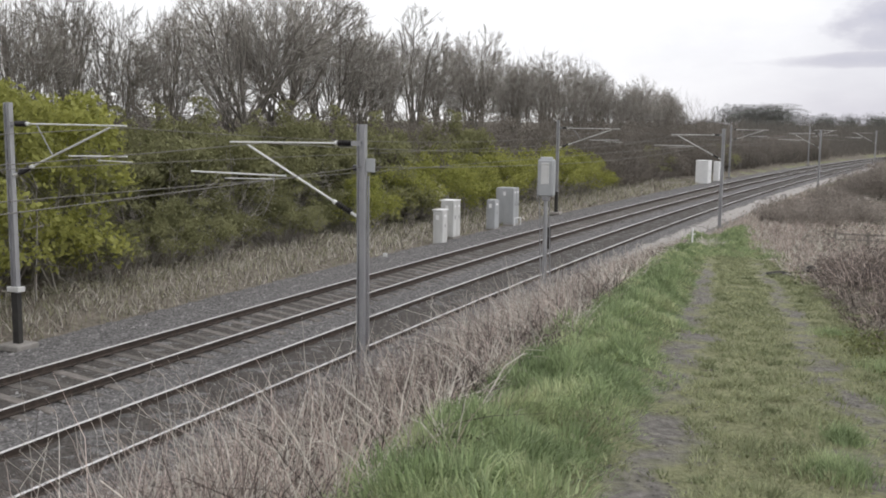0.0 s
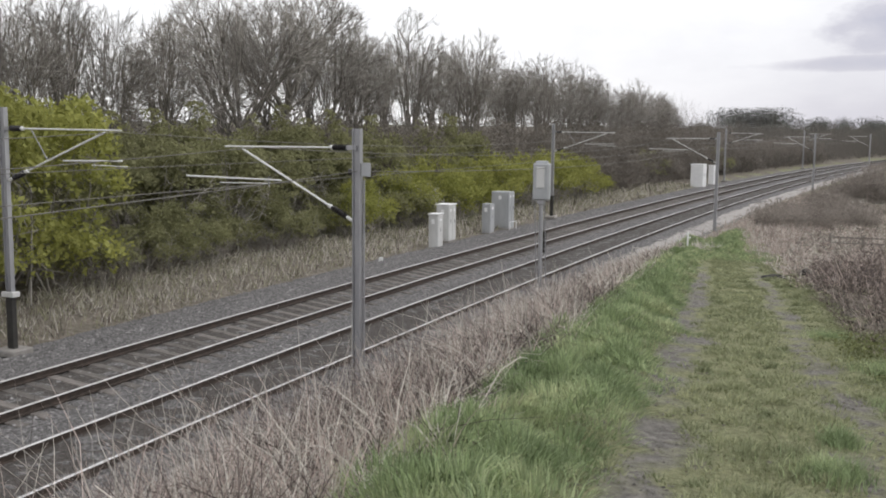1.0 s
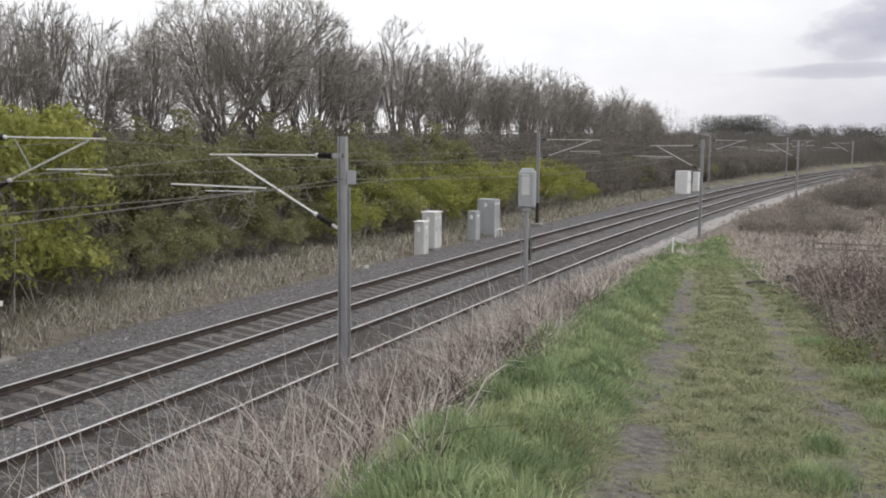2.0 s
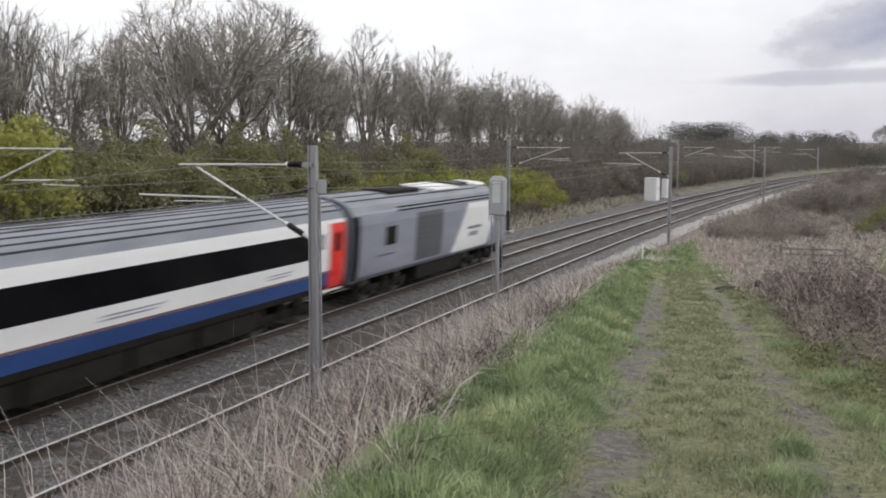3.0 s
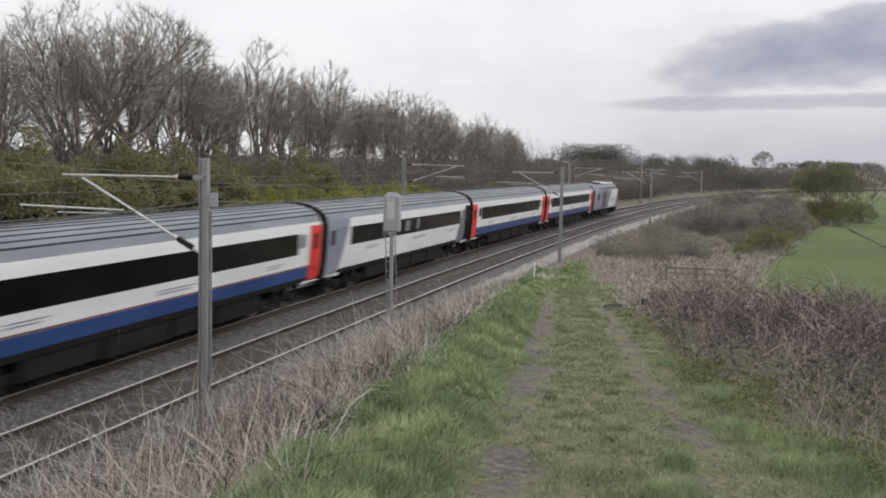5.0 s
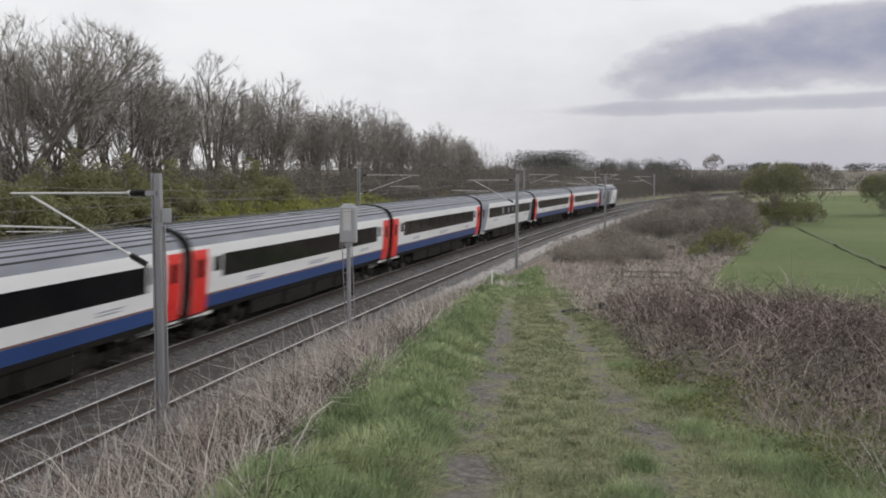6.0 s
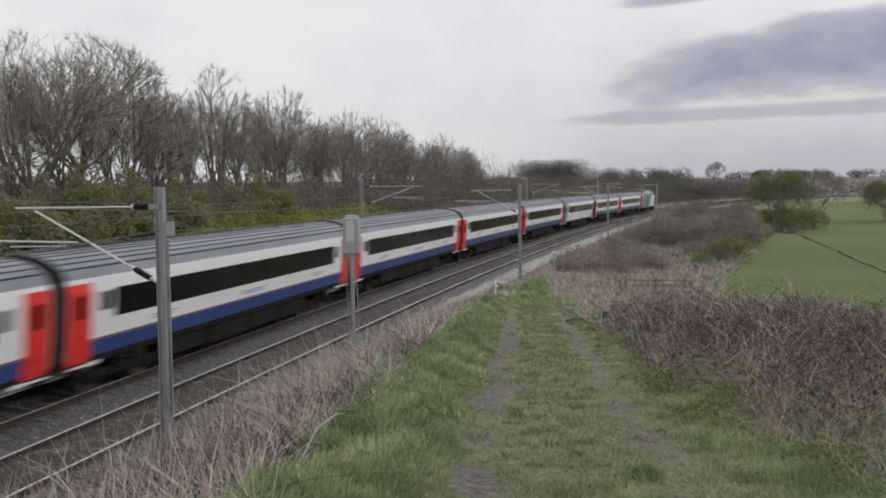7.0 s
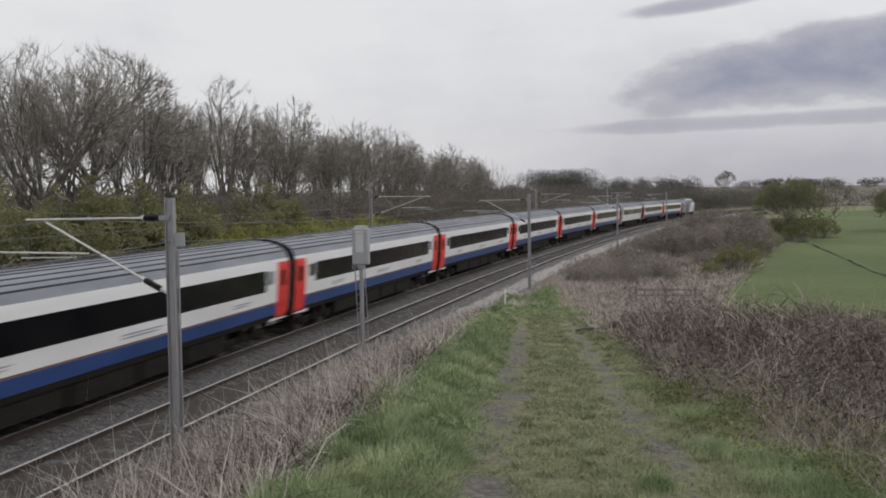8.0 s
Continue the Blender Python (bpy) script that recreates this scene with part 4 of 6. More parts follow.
def bare_tree(seed, height, radius, base, stems=1, counts=(13, 8, 5, 11), twig=.009, crown_mat=None, name="bare_tree", fine=1.0):
    """A trunk whose limbs curve up and out into a rounded crown of ever finer twigs. base: where the crown begins, as a share of the height."""
    rng = np.random.default_rng(seed)
    trunk, crown = Pieces(), Pieces()
    mid = np.array([0, 0, height * (1 + base) / 2])
    axes_ = np.array([radius, radius, height * (1 - base) / 2])
    ph = rng.uniform(0, 6.28, 6)

    def inside(p, most=.97):
        q = (p - mid) / axes_
        r = np.linalg.norm(q, axis=1) + 1e-6
        az, el = np.arctan2(q[:, 1], q[:, 0]), np.arcsin(np.clip(q[:, 2] / r, -1, 1))
        lump = most * (.9 + .07 * np.sin(3 * az + ph[0]) * np.sin(3 * el + ph[1]) + .07 * np.sin(5 * az + ph[2]) * np.sin(6 * el + ph[3]))
        k = np.minimum(1, lump / r)
        return mid + q * k[:, None] * axes_

    K, M, N, P = counts
    foot = np.stack([rng.normal(0, .3, stems) * (stems > 1), rng.normal(0, .3, stems) * (stems > 1), np.full(stems, -.3)], 1)
    a = np.arange(stems) * 2 * math.pi / stems + rng.uniform(0, 1, stems)
    lean = radius * (.42 if stems > 1 else .08)
    head = np.stack([np.cos(a) * lean, np.sin(a) * lean, height * rng.uniform(.72, .86, stems)], 1)
    bend = (foot + head) / 2 + np.stack([-np.cos(a) * lean * .35, -np.sin(a) * lean * .35, np.full(stems, height * .08)], 1) + rng.normal(0, .12, (stems, 3))
    main = curve_pts(foot, bend, head, 7)
    main[:, 1:-1] += rng.normal(0, .10, main[:, 1:-1].shape)
    r0 = height * .0135 / stems ** .35
    limbs(trunk, main, np.full(stems, r0), np.full(stems, r0 * .22), 6)
    # limbs of the first order
    which = np.arange(K) % stems
    el = np.arcsin(rng.uniform(-.3, .98, K))
    az = np.arange(K) * 2.4 + rng.uniform(-.4, .4, K)
    aim_ = mid + np.stack([np.cos(az) * np.cos(el), np.sin(az) * np.cos(el), np.sin(el)], 1) * axes_ * rng.uniform(.45, .74, K)[:, None]
    if stems > 1:
        aim_[:, :2] = aim_[:, :2] * .75 + head[which, :2] * .5
    rise = np.clip((aim_[:, 2] / height - base) / (1 - base), 0, 1)
    st, _ = along(main[which], np.clip(base * .9 + rise * .42 + rng.uniform(-.05, .05, K), .12, .92))
    ctl = st + (aim_ - st) * [.55, .55, .25] + np.array([0, 0, 1]) * (np.linalg.norm(aim_ - st, axis=1) * rng.uniform(.08, .26, K))[:, None]
    one = curve_pts(st, ctl, aim_, 5)
    one[:, 1:-1] += rng.normal(0, .12, one[:, 1:-1].shape)
    limbs(trunk, one, np.full(K, r0 * .46), np.full(K, r0 * .12), 5)

    def next_order(lines, many, reach, r_from, r_to, sides, segs, lo, pieces, wob):
        par = np.repeat(np.arange(len(lines)), many)
        f = rng.uniform(lo, 1, len(par))
        p, d = along(lines[par], f)
        tip = lines[par, -1] * f[:, None] + p * (1 - f)[:, None]
        away = unit((tip - mid) / axes_ + [0, 0, .35])
        goal = inside(tip + (rng.normal(0, .85, (len(par), 3)) + away * .8 + d * .3) * reach)
        c = (p + goal) / 2 + (d + [0, 0, .3]) * (np.linalg.norm(goal - p, axis=1) * .10)[:, None]
        pts = curve_pts(p, c, goal, segs)
        pts[:, 1:-1] += rng.normal(0, wob, pts[:, 1:-1].shape)
        limbs(pieces, pts, np.full(len(par), r_from), np.full(len(par), r_to), sides)
        return pts

    two = next_order(one, M, radius * .30, r0 * .17, r0 * .07, 4, 4, .42, trunk, .09)
    three = next_order(two, N, radius * .19, max(r0 * .075, .011 * fine), .009 * fine, 3, 2, .25, crown, .06)
    par = np.repeat(np.arange(len(three)), P)
    p, d = along(three[par], rng.uniform(.15, 1, len(par)))
    out = unit((p - mid) / axes_)
    d = unit(d * .8 + out * .6 + [0, 0, .2] + rng.normal(0, .45, d.shape))
    ln = rng.uniform(.25, .7, len(p)) * (.5 + radius / 9)
    crown.strips(p[:, None] + d[:, None] * ln[:, None, None] * np.linspace(0, 1, 2)[None, :, None], unit(np.cross(d, rng.normal(0, 1, d.shape))), np.full(len(p), twig))
    th = empty(name)
    for nm, pc, m in (("trunk", trunk, BARK), ("crown", crown, crown_mat or TWIG)):
        ob = new(nm, pc.mesh(nm, m))
        ob.parent = th
    return th


def leaf_cloud(rng, lobes, count, size, droop=0.0):
    """Leaves gathered on the shells of many lobes."""
    w = np.array([l[3] ** 2 for l in lobes])
    which = rng.choice(len(lobes), count, p=w / w.sum())
    lo = np.array(lobes)[which]
    dirn = unit(rng.normal(0, 1, (count, 3)))
    dirn[:, 2] = np.where(rng.random(count) < .75, np.abs(dirn[:, 2]), dirn[:, 2])
    rad = lo[:, 3] * np.clip(rng.normal(.82, .2, count), .1, 1.25)
    c = lo[:, :3] + dirn * rad[:, None] * [1, 1, .85]
    # sprays: leaves pulled into streaks
    c += np.sin(c[:, [1, 2, 0]] * 5.0) * .12
    c[:, 2] = np.maximum(c[:, 2], .05)
    x, y = rng.normal(0, 1, (count, 3)), rng.normal(0, 1, (count, 3))
    s = size * rng.uniform(.6, 1.4, (count, 1))
    return c, unit(x) * s, unit(y) * s * .7


def bush(seed, rx, ry, h, leaf, count=6500, size=.065, name="bush", stems=22, twigs=600, twig_mat=None):
    rng = np.random.default_rng(seed)
    lobes = []
    for i in range(52):
        a, r = rng.uniform(0, 2 * math.pi), math.sqrt(rng.random())
        x, y = math.cos(a) * rx * r, math.sin(a) * ry * r
        top = h * math.sqrt(max(.12, 1 - .75 * r * r)) * rng.uniform(.84, 1.0)
        lr = rng.uniform(.45, .9) * min(rx, h) * .34
        lobes.append((x, y, max(lr * .5, (.25 + .75 * math.sqrt(rng.random())) * (top - lr * .6)), lr))
    th = empty(name)
    wood = Pieces()
    st = np.stack([rng.normal(0, rx * .3, stems), rng.normal(0, ry * .3, stems), np.full(stems, -.15)], 1)
    dr = unit(np.stack([st[:, 0] / rx * .9 + rng.normal(0, .3, stems), st[:, 1] / ry * .9 + rng.normal(0, .3, stems), np.full(stems, 1.1)], 1))
    sg, nx = branches(rng, st, dr, np.full(stems, h * (.62 if leaf is not SCRUB else .8)) * rng.uniform(.5, 1.1, stems), np.full(stems, .03), 3, .7, .03, .5, .15, 4, .2)
    wood.prisms(*sg, sides=3)
    s_, d_, l_, r_ = nx
    reps = max(1, twigs // len(s_))
    s_, d_, l_ = np.repeat(s_, reps, 0), np.repeat(d_, reps, 0), np.repeat(l_, reps)
    d_ = unit(d_ + rng.normal(0, .35, d_.shape))
    s_ = s_ + rng.normal(0, .12, s_.shape)
    k = np.linspace(0, 1, 2)[None, :, None]
    wood.strips(s_[:, None] + d_[:, None] * np.clip(l_, .3, .7 if leaf is not SCRUB else 1.3)[:, None, None] * k, unit(np.cross(d_, rng.normal(0, 1, d_.shape))), np.full(len(s_), .014))
    ob = tagged(new("woody_growth", wood.mesh("woody_growth", twig_mat or TWIG)), kind="stuff")
    ob.parent = th
    if count:
        p = Pieces()
        p.quads(*leaf_cloud(rng, lobes, count, size))
        ob = new("foliage", p.mesh("foliage", leaf))
        ob.parent = th
    return th


def put(th, s, o, turn, scale=1.0, sz=None, up=None):
    p = at(s, o)
    z = float(ground_z(p.x, p.y)[0]) if up is None else up
    return pose(p.x, p.y, z, 0, 0, turn) @ Matrix.Diagonal((scale, scale, sz or scale, 1))


def scatter(kinds, places, label, category, group):
    """kinds: made things; places: matrices. The first use of a kind moves it, later ones copy it."""
    used = set()
    for i, (k, m) in enumerate(places):
        th = kinds[k]
        tagged(th, label[k] if isinstance(label, (list, tuple)) else label, category, group)
        if k in used:
            copy_thing(th, m)
        else:
            used.add(k)
            FIRST.append((th, m))
    for th, m in [f for f in FIRST if f[0] in kinds]:
        th.matrix_basis = m
    for i, th in enumerate(kinds):
        if i not in used:
            for o in (*th.children_recursive, th):
                bpy.data.objects.remove(o)


FIRST = []


def build_wood():
    rng = np.random.default_rng(11)
    kinds = [bare_tree(1, 13, 5.2, .20, 1, (15, 8, 4, 12)), bare_tree(2, 13, 3.5, .14, 3, (14, 7, 4, 11)), bare_tree(3, 13, 3.0, .14, 4, (14, 7, 4, 11)), bare_tree(4, 13, 2.5, .2, 2, (11, 7, 4, 10)),
             bare_tree(5, 13, 5.6, .22, 1, (16, 8, 4, 12)), bare_tree(6, 13, 4.2, .18, 2, (14, 7, 4, 11))]
    # along the line, kind, height of the top
    front = ((5, 3, 12.0), (9, 2, 11.6), (13, 3, 11.8), (17, 1, 11.8), (20.5, 3, 11.5), (23.5, 2, 11.6), (26.3, 3, 12.0), (29.5, 2, 11.6), (33, 3, 11.6), (37.5, 0, 13.6), (43.5, 4, 14.3), (48, 5, 13.0), (51.5, 3, 12.5),
             (54.5, 2, 12.7), (58.5, 1, 14.5), (62.5, 3, 12.6), (66.5, 2, 13.0), (71, 1, 14.2), (76, 3, 12.0), (80, 2, 12.2), (84, 5, 13.0), (88.5, 1, 12.2), (92.5, 5, 13.0), (97.5, 2, 12.0), (102.5, 1, 12.2),
             (109, 2, 11.6), (115.5, 1, 12.4), (122, 2, 11.4), (128.5, 3, 11.2), (134, 2, 9.8))
    fs, ft = [f[0] for f in front], [f[2] for f in front]
    top = lambda s: np.interp(s, fs + [142, 152, 320], ft + [9.0, 8.0, 8.0])
    places = []
    for s, k, t in front:
        sc = (t - .5) / 12.4
        places.append((k, put(None, s + rng.uniform(-.3, .3), -19.0 + rng.uniform(-.9, .9), rng.uniform(0, 360), sc, sc)))
    s = 8.0
    while s < 150:
        sc = (top(s * .87) + .1) / 12.4 * rng.uniform(.9, .98)
        places.append((int(rng.choice([1, 2, 3, 3])), put(None, s, -24.5 + rng.uniform(-1.5, 1.5), rng.uniform(0, 360), sc * rng.uniform(.9, 1.1), sc)))
        s += rng.uniform(4.2, 6.4)
    scatter(kinds, places, ["bare spreading tree with a domed crown of dense grey twigs", "bare fan-shaped tree with steep grey limbs", "bare many-stemmed tree in the woodland belt",
                            "bare slender tree with thin upright stems", "bare broad oak-like tree with crooked limbs", "bare forked tree with a rounded grey-brown crown"], "tree", "bare trees of the woodland belt")
    # thin poles and twigs between and behind them
    pz = Pieces()
    n = 26000
    s_ = rng.uniform(0, 150, n)
    o_ = -rng.uniform(18, 31, n)
    th_ = np.interp(s_, CS, CT)
    x, y = np.interp(s_, CS, CX) + np.cos(th_) * o_, np.interp(s_, CS, CY) - np.sin(th_) * o_
    hi = (top(s_ * .9) - .8) * (.84 + .08 * np.sin(s_ * 1.25 + .8 * np.sin(o_ * .5)) + rng.normal(0, .035, n))
    low = rng.random(n) < np.interp(s_, (30, 75), (.06, .45))
    z = np.where(low, rng.uniform(.2, 5.6, n), 6.0 + rng.random(n) ** .6 * (hi - 6.0))
    d_ = unit(np.stack([rng.normal(0, .32, n), rng.normal(0, .32, n), np.ones(n)], 1))
    ln = rng.uniform(.6, 2.0, n)
    k = np.linspace(0, 1, 2)[None, :, None]
    pz.strips(np.stack([x, y, z], 1)[:, None] + d_[:, None] * ln[:, None, None] * k, unit(np.cross(d_, rng.normal(0, 1, (n, 3)))), np.where(low, .017, .0105))
    tagged(new("woodland_twigs", pz.mesh("woodland_twigs", TWIG)), "haze of thin bare poles and twigs in the woodland belt", "twigs", kind="stuff")
    # leafing hawthorns and duller shrubs along the verge
    bright = [bush(21, 2.4, 2.4, 5.6, LEAF_BRIGHT, 11000, .07), bush(22, 2.6, 2.2, 4.0, LEAF_BRIGHT, 8000, .07), bush(23, 2.0, 1.9, 3.2, LEAF_BRIGHT, 5500, .064)]
    places = []
    for k, s, o, sc in ((0, 8, -13.5, 1.4), (0, 12.5, -13.2, 1.5), (0, 16.3, -13.6, 1.55), (0, 19.6, -14.2, 1.5), (0, 4, -14, 1.2), (1, 14.5, -11.8, 1.0),
                        (1, 45, -12.5, 1.0), (1, 49, -12.6, 1.15), (1, 53, -12.8, 1.15), (1, 57.5, -12.6, 1.2), (1, 62, -12.2, 1.15), (1, 66.5, -11.8, 1.2), (1, 70.5, -11.7, 1.15), (2, 74, -11.6, 1.2), (2, 40, -12.3, 1.0), (2, 77.5, -11.6, 1.0)):
        places.append((k, put(None, s, o, rng.uniform(0, 360), sc)))
    scatter(bright, places, "hawthorn bush in fresh yellow-green leaf beside the line", "bush", "green bushes beside the line")
    olive = [bush(31, 2.7, 2.4, 6.2, LEAF_OLIVE, 9500, .08), bush(32, 2.2, 2.0, 3.6, LEAF_OLIVE, 6000, .067)]
    places = []
    for s in np.arange(14, 60, 3.0):
        places.append((0, put(None, s + rng.uniform(-.8, .8), -15.8 + rng.uniform(-.8, .8), rng.uniform(0, 360), rng.uniform(1.02, 1.15))))
    for s in np.arange(21, 46, 2.8):
        places.append((1, put(None, s + rng.uniform(-1, 1), -12.8 + rng.uniform(-.8, .5), rng.uniform(0, 360), rng.uniform(.7, 1.1))))
    for s in (100, 128, 131):
        places.append((1, put(None, s, -12.8, rng.uniform(0, 360), 1.15)))
    scatter(olive, places, ["tall olive-green shrub just coming into leaf beside the line", "low rounded olive shrub in dull young leaf"], "bush", "olive shrubs beside the line")
    brown = [bush(41, 2.9, 2.6, 6.6, SCRUB, 1700, .095, "thicket", 40, 2000, SCRUB), bush(42, 2.4, 2.2, 4.4, SCRUB, 1400, .088, "thicket", 32, 1500, SCRUB)]
    places = []
    for s in np.arange(2, 46, 6.0):
        places.append((0, put(None, s + rng.uniform(-1, 1), -18.4 + rng.uniform(-1, 1), rng.uniform(0, 360), rng.uniform(.85, 1.0))))
    for s in np.arange(6, 70, 4.6):
        places.append((0, put(None, s + rng.uniform(-1, 1), -28.5 + rng.uniform(-1, 1), rng.uniform(0, 360), rng.uniform(1.0, 1.15))))
    for s in np.arange(48, 152, 4.0):
        places.append((0, put(None, s + rng.uniform(-1, 1), -16.2 + rng.uniform(-1, 1), rng.uniform(0, 360), rng.uniform(1.0, 1.15))))
    for s in np.arange(82, 200, 4.2):
        places.append((1, put(None, s + rng.uniform(-1, 1), -12.6 + rng.uniform(-.8, .8), rng.uniform(0, 360), rng.uniform(.9, 1.3))))
    scatter(brown, places, ["tall brown leafless thicket under the trees", "low dense brown thicket beside the line"], "thicket", "brown thickets of the woodland belt")
    # blossom by the cabinets
    bl = bush(51, 1.0, .9, 2.0, BLOSSOM, 700, .05)
    bl.matrix_basis = put(None, 46, -11.0, 0, 1.0, 1.2)
    tagged(bl, "blackthorn bush with sparse off-white blossom", "bush", "green bushes beside the line")


build_wood()


def build_right_side():
    rng = np.random.default_rng(12)
    w1 = bare_tree(61, 8.0, 5.0, .0, 5, (20, 8, 5, 11), .02, WILLOW, "willow", 1.6)
    w1.matrix_basis = pose(65, 110.5, -.4, 0, 0, 20)
    tagged(w1, "willow with a hazy green-yellow crown at the field edge", "tree", "field trees")
    t2 = bare_tree(62, 8.2, 3.4, .22, 1, (11, 6, 5, 9), .02, None, "bare_tree", 1.7)
    t2.matrix_basis = pose(80, 124, -.35, 0, 0, 0)
    tagged(t2, "small bare round-crowned tree in the field", "tree", "field trees")
    t3 = copy_thing(t2, pose(190, 373, 3.1, 0, 0, 70) @ Matrix.Scale(1.4, 4))
    tagged(t3, "distant bare flat-topped tree", "tree", "field trees")
    for x, y, sc, turn in ((93, 128, .85, 40), (101, 133, 1.0, 130), (110, 131, .9, 200)):
        tagged(copy_thing(w1, pose(x, y, -.4, 0, 0, turn) @ Matrix.Scale(sc, 4)), "dull hedgerow tree just greening beside the field", "tree", "field trees")
    scr = [bush(71, 2.0, 1.8, 1.7, SCRUB_PALE, 750, .062, "scrub_bush", 26, 900, SCRUB_PALE), bush(72, 1.8, 1.6, 2.3, LEAF_DULL, 2600, .075, "scrub_bush", 20, 600),
           bush(73, 2.2, 2.0, 3.6, SCRUB_PALE, 2200, .07, "scrub_bush", 34, 1500, SCRUB_PALE)]
    places = []
    for i in range(125):
        s = rng.uniform(56, 175)
        lim = np.interp(s, (58, 75, 120, 175), (9, 15, 20, 17))
        o = rng.uniform(6.0, lim)
        places.append((0, put(None, s, o, rng.uniform(0, 360), rng.uniform(.6, 1.15) * np.interp(s, (58, 90, 175), (.75, 1.1, 1.3)))))
    for s, o, sc in ((128, 22, 1.5), (122, 23, 1.3), (133, 26, 1.5), (138, 24, 1.4), (74, 16.4, 1.05), (79, 16.5, .8), (92, 18, .9), (105, 19, 1.0), (70.5, 14.5, .5), (113, 20.5, .6)):
        places.append((1, put(None, s, o, rng.uniform(0, 360), sc)))
    for i in range(34):
        s = rng.uniform(88, 165)
        places.append((2, put(None, s, rng.uniform(.45, 1.0) * np.interp(s, (88, 120, 165), (17, 21, 18)), rng.uniform(0, 360), rng.uniform(.7, 1.1))))
    scatter(scr, places, ["low brown leafless scrub bush on rough ground", "rounded scrub bush in dull green leaf", "tall brown leafless scrub bush beside the field"], "bush", "scrub beside the field")
    # far woods and hedges, too far to count
    p = Pieces()
    rows = []

    def band(az0, az1, d0, d1, h0, h1, trees, per=230, wide=.55):
        per = int(per * 2.8)
        for _ in range(trees):
            a, d, hh = math.radians(rng.uniform(az0, az1)), rng.uniform(d0, d1), rng.uniform(h0, h1)
            g = -.35 + min(max(d - 260, 0), 420) * .021
            q = unit(rng.normal(0, 1, (per, 3))) * (rng.random((per, 1)) ** .45)
            c = np.array([math.sin(a) * d, math.cos(a) * d, g + hh * .55]) + q * [hh * wide, hh * wide, hh * .48]
            rows.append((c, np.full(per, d)))

    band(6, 24.5, 330, 420, 5, 7.5, 70)
    band(16.1, 19.3, 440, 460, 12.2, 13.6, 26, 300, .8)
    band(19.8, 25.4, 430, 500, 7, 10.5, 24)
    band(24.0, 50, 285, 300, 4.2, 6.6, 74, 220, .9)
    band(27.8, 50, 560, 640, 4, 6.0, 50, 160, 1.0)
    band(37, 52, 168, 180, 2.4, 4.2, 26, 220, .9)
    band(25.3, 25.6, 380, 384, 8.6, 8.8, 1, 200, .25)
    c, d = np.concatenate([r[0] for r in rows]), np.concatenate([r[1] for r in rows])
    n = len(c)
    sz = (d / 420 * .22)[:, None] * rng.uniform(.5, 1.2, (n, 1))
    p.quads(c, unit(rng.normal(0, 1, (n, 3))) * sz, unit(rng.normal(0, 1, (n, 3))) * sz)
    tagged(new("far_woods", p.mesh("far_woods", LEAF_FAR)), "distant dull brown-green woods and hedges beyond the field", "woods", kind="stuff")
    # woods along the line further on
    p, rows = Pieces(), []
    n = 60000
    s, o = rng.uniform(125, 420, n), -9.6 - rng.random(n) ** .9 * 24
    th = np.interp(s, CS, CT)
    x, y = np.interp(s, CS, CX) + np.cos(th) * o, np.interp(s, CS, CY) - np.sin(th) * o
    lump = .72 + .2 * np.sin(s * .9) * np.sin(o * .7 + s * .23) + .12 * np.sin(s * 2.7)
    z = rng.random(n) ** .75 * np.interp(-o, (9.6, 13, 24, 34), (1.6, 4.0, 8.0, 8.5)) * lump + .2
    c = np.stack([x, y, z], 1)
    d = unit(np.stack([rng.normal(0, .5, n), rng.normal(0, .5, n), np.ones(n)], 1))
    p.strips(c[:, None] + d[:, None] * rng.uniform(.5, 1.5, n)[:, None, None] * np.linspace(0, 1, 2)[None, :, None], unit(np.cross(d, rng.normal(0, 1, (n, 3)))), rng.uniform(.03, .075, n))
    tagged(new("woodland", p.mesh("woodland", WOOD_FAR)), "brown leafless woodland along the line", "woods", kind="stuff")


LEAF_LOW = mat("low green weeds", ((0.11, 0.125, 0.05), (0.25, 0.265, 0.12)), 1.5, 0.8, by_island=0.4, trans=0.25)
# distance haze is put into these greyed leaf colours
LEAF_FAR = mat("far foliage greyed for haze", ((0.085, 0.088, 0.08), (0.125, 0.126, 0.112)), 0.02, 0.95, by_island=0.06, trans=0.5)
WILLOW = mat("hazy willow twigs", ((0.18, 0.185, 0.105), (0.30, 0.30, 0.18)), 0.8, 0.9, by_island=0.15, trans=0.4)
# brown twigs, with the haze of distance mixed into an even grey-brown
WOOD_FAR = mat("far brown woodland with haze tone", ((0.125, 0.115, 0.104), (0.185, 0.17, 0.152)), 0.05, 0.95, by_island=0.08, trans=0.5)
build_right_side()


# ---- grass, brambles and dry stalks ----
def blades(rng, u, w, height, lean, width, pieces, k=3, clump=None, lift=0.0):
    x, y = xy_of(u, w)
    z = ground_z(x, y) + lift
    n = len(u)
    d = rng.normal(0, 1, (n, 2))
    d = d / np.linalg.norm(d, axis=1, keepdims=True) * lean[:, None]
    if clump is not None:
        d = d * .5 + clump
    f = np.linspace(0, 1, k)[None, :]
    px = x[:, None] + d[:, :1] * (f ** 2) * height[:, None]
    py = y[:, None] + d[:, 1:] * (f ** 2) * height[:, None]
    pz = z[:, None] - .01 + f * height[:, None] * (1 - .35 * np.clip(np.hypot(d[:, :1], d[:, 1:]), 0, 1.6) * f)
    side = unit(np.stack([rng.normal(0, 1, n), rng.normal(0, .4, n), np.zeros(n)], 1))
    pieces.strips(np.stack([px, py, pz], -1), side, width)


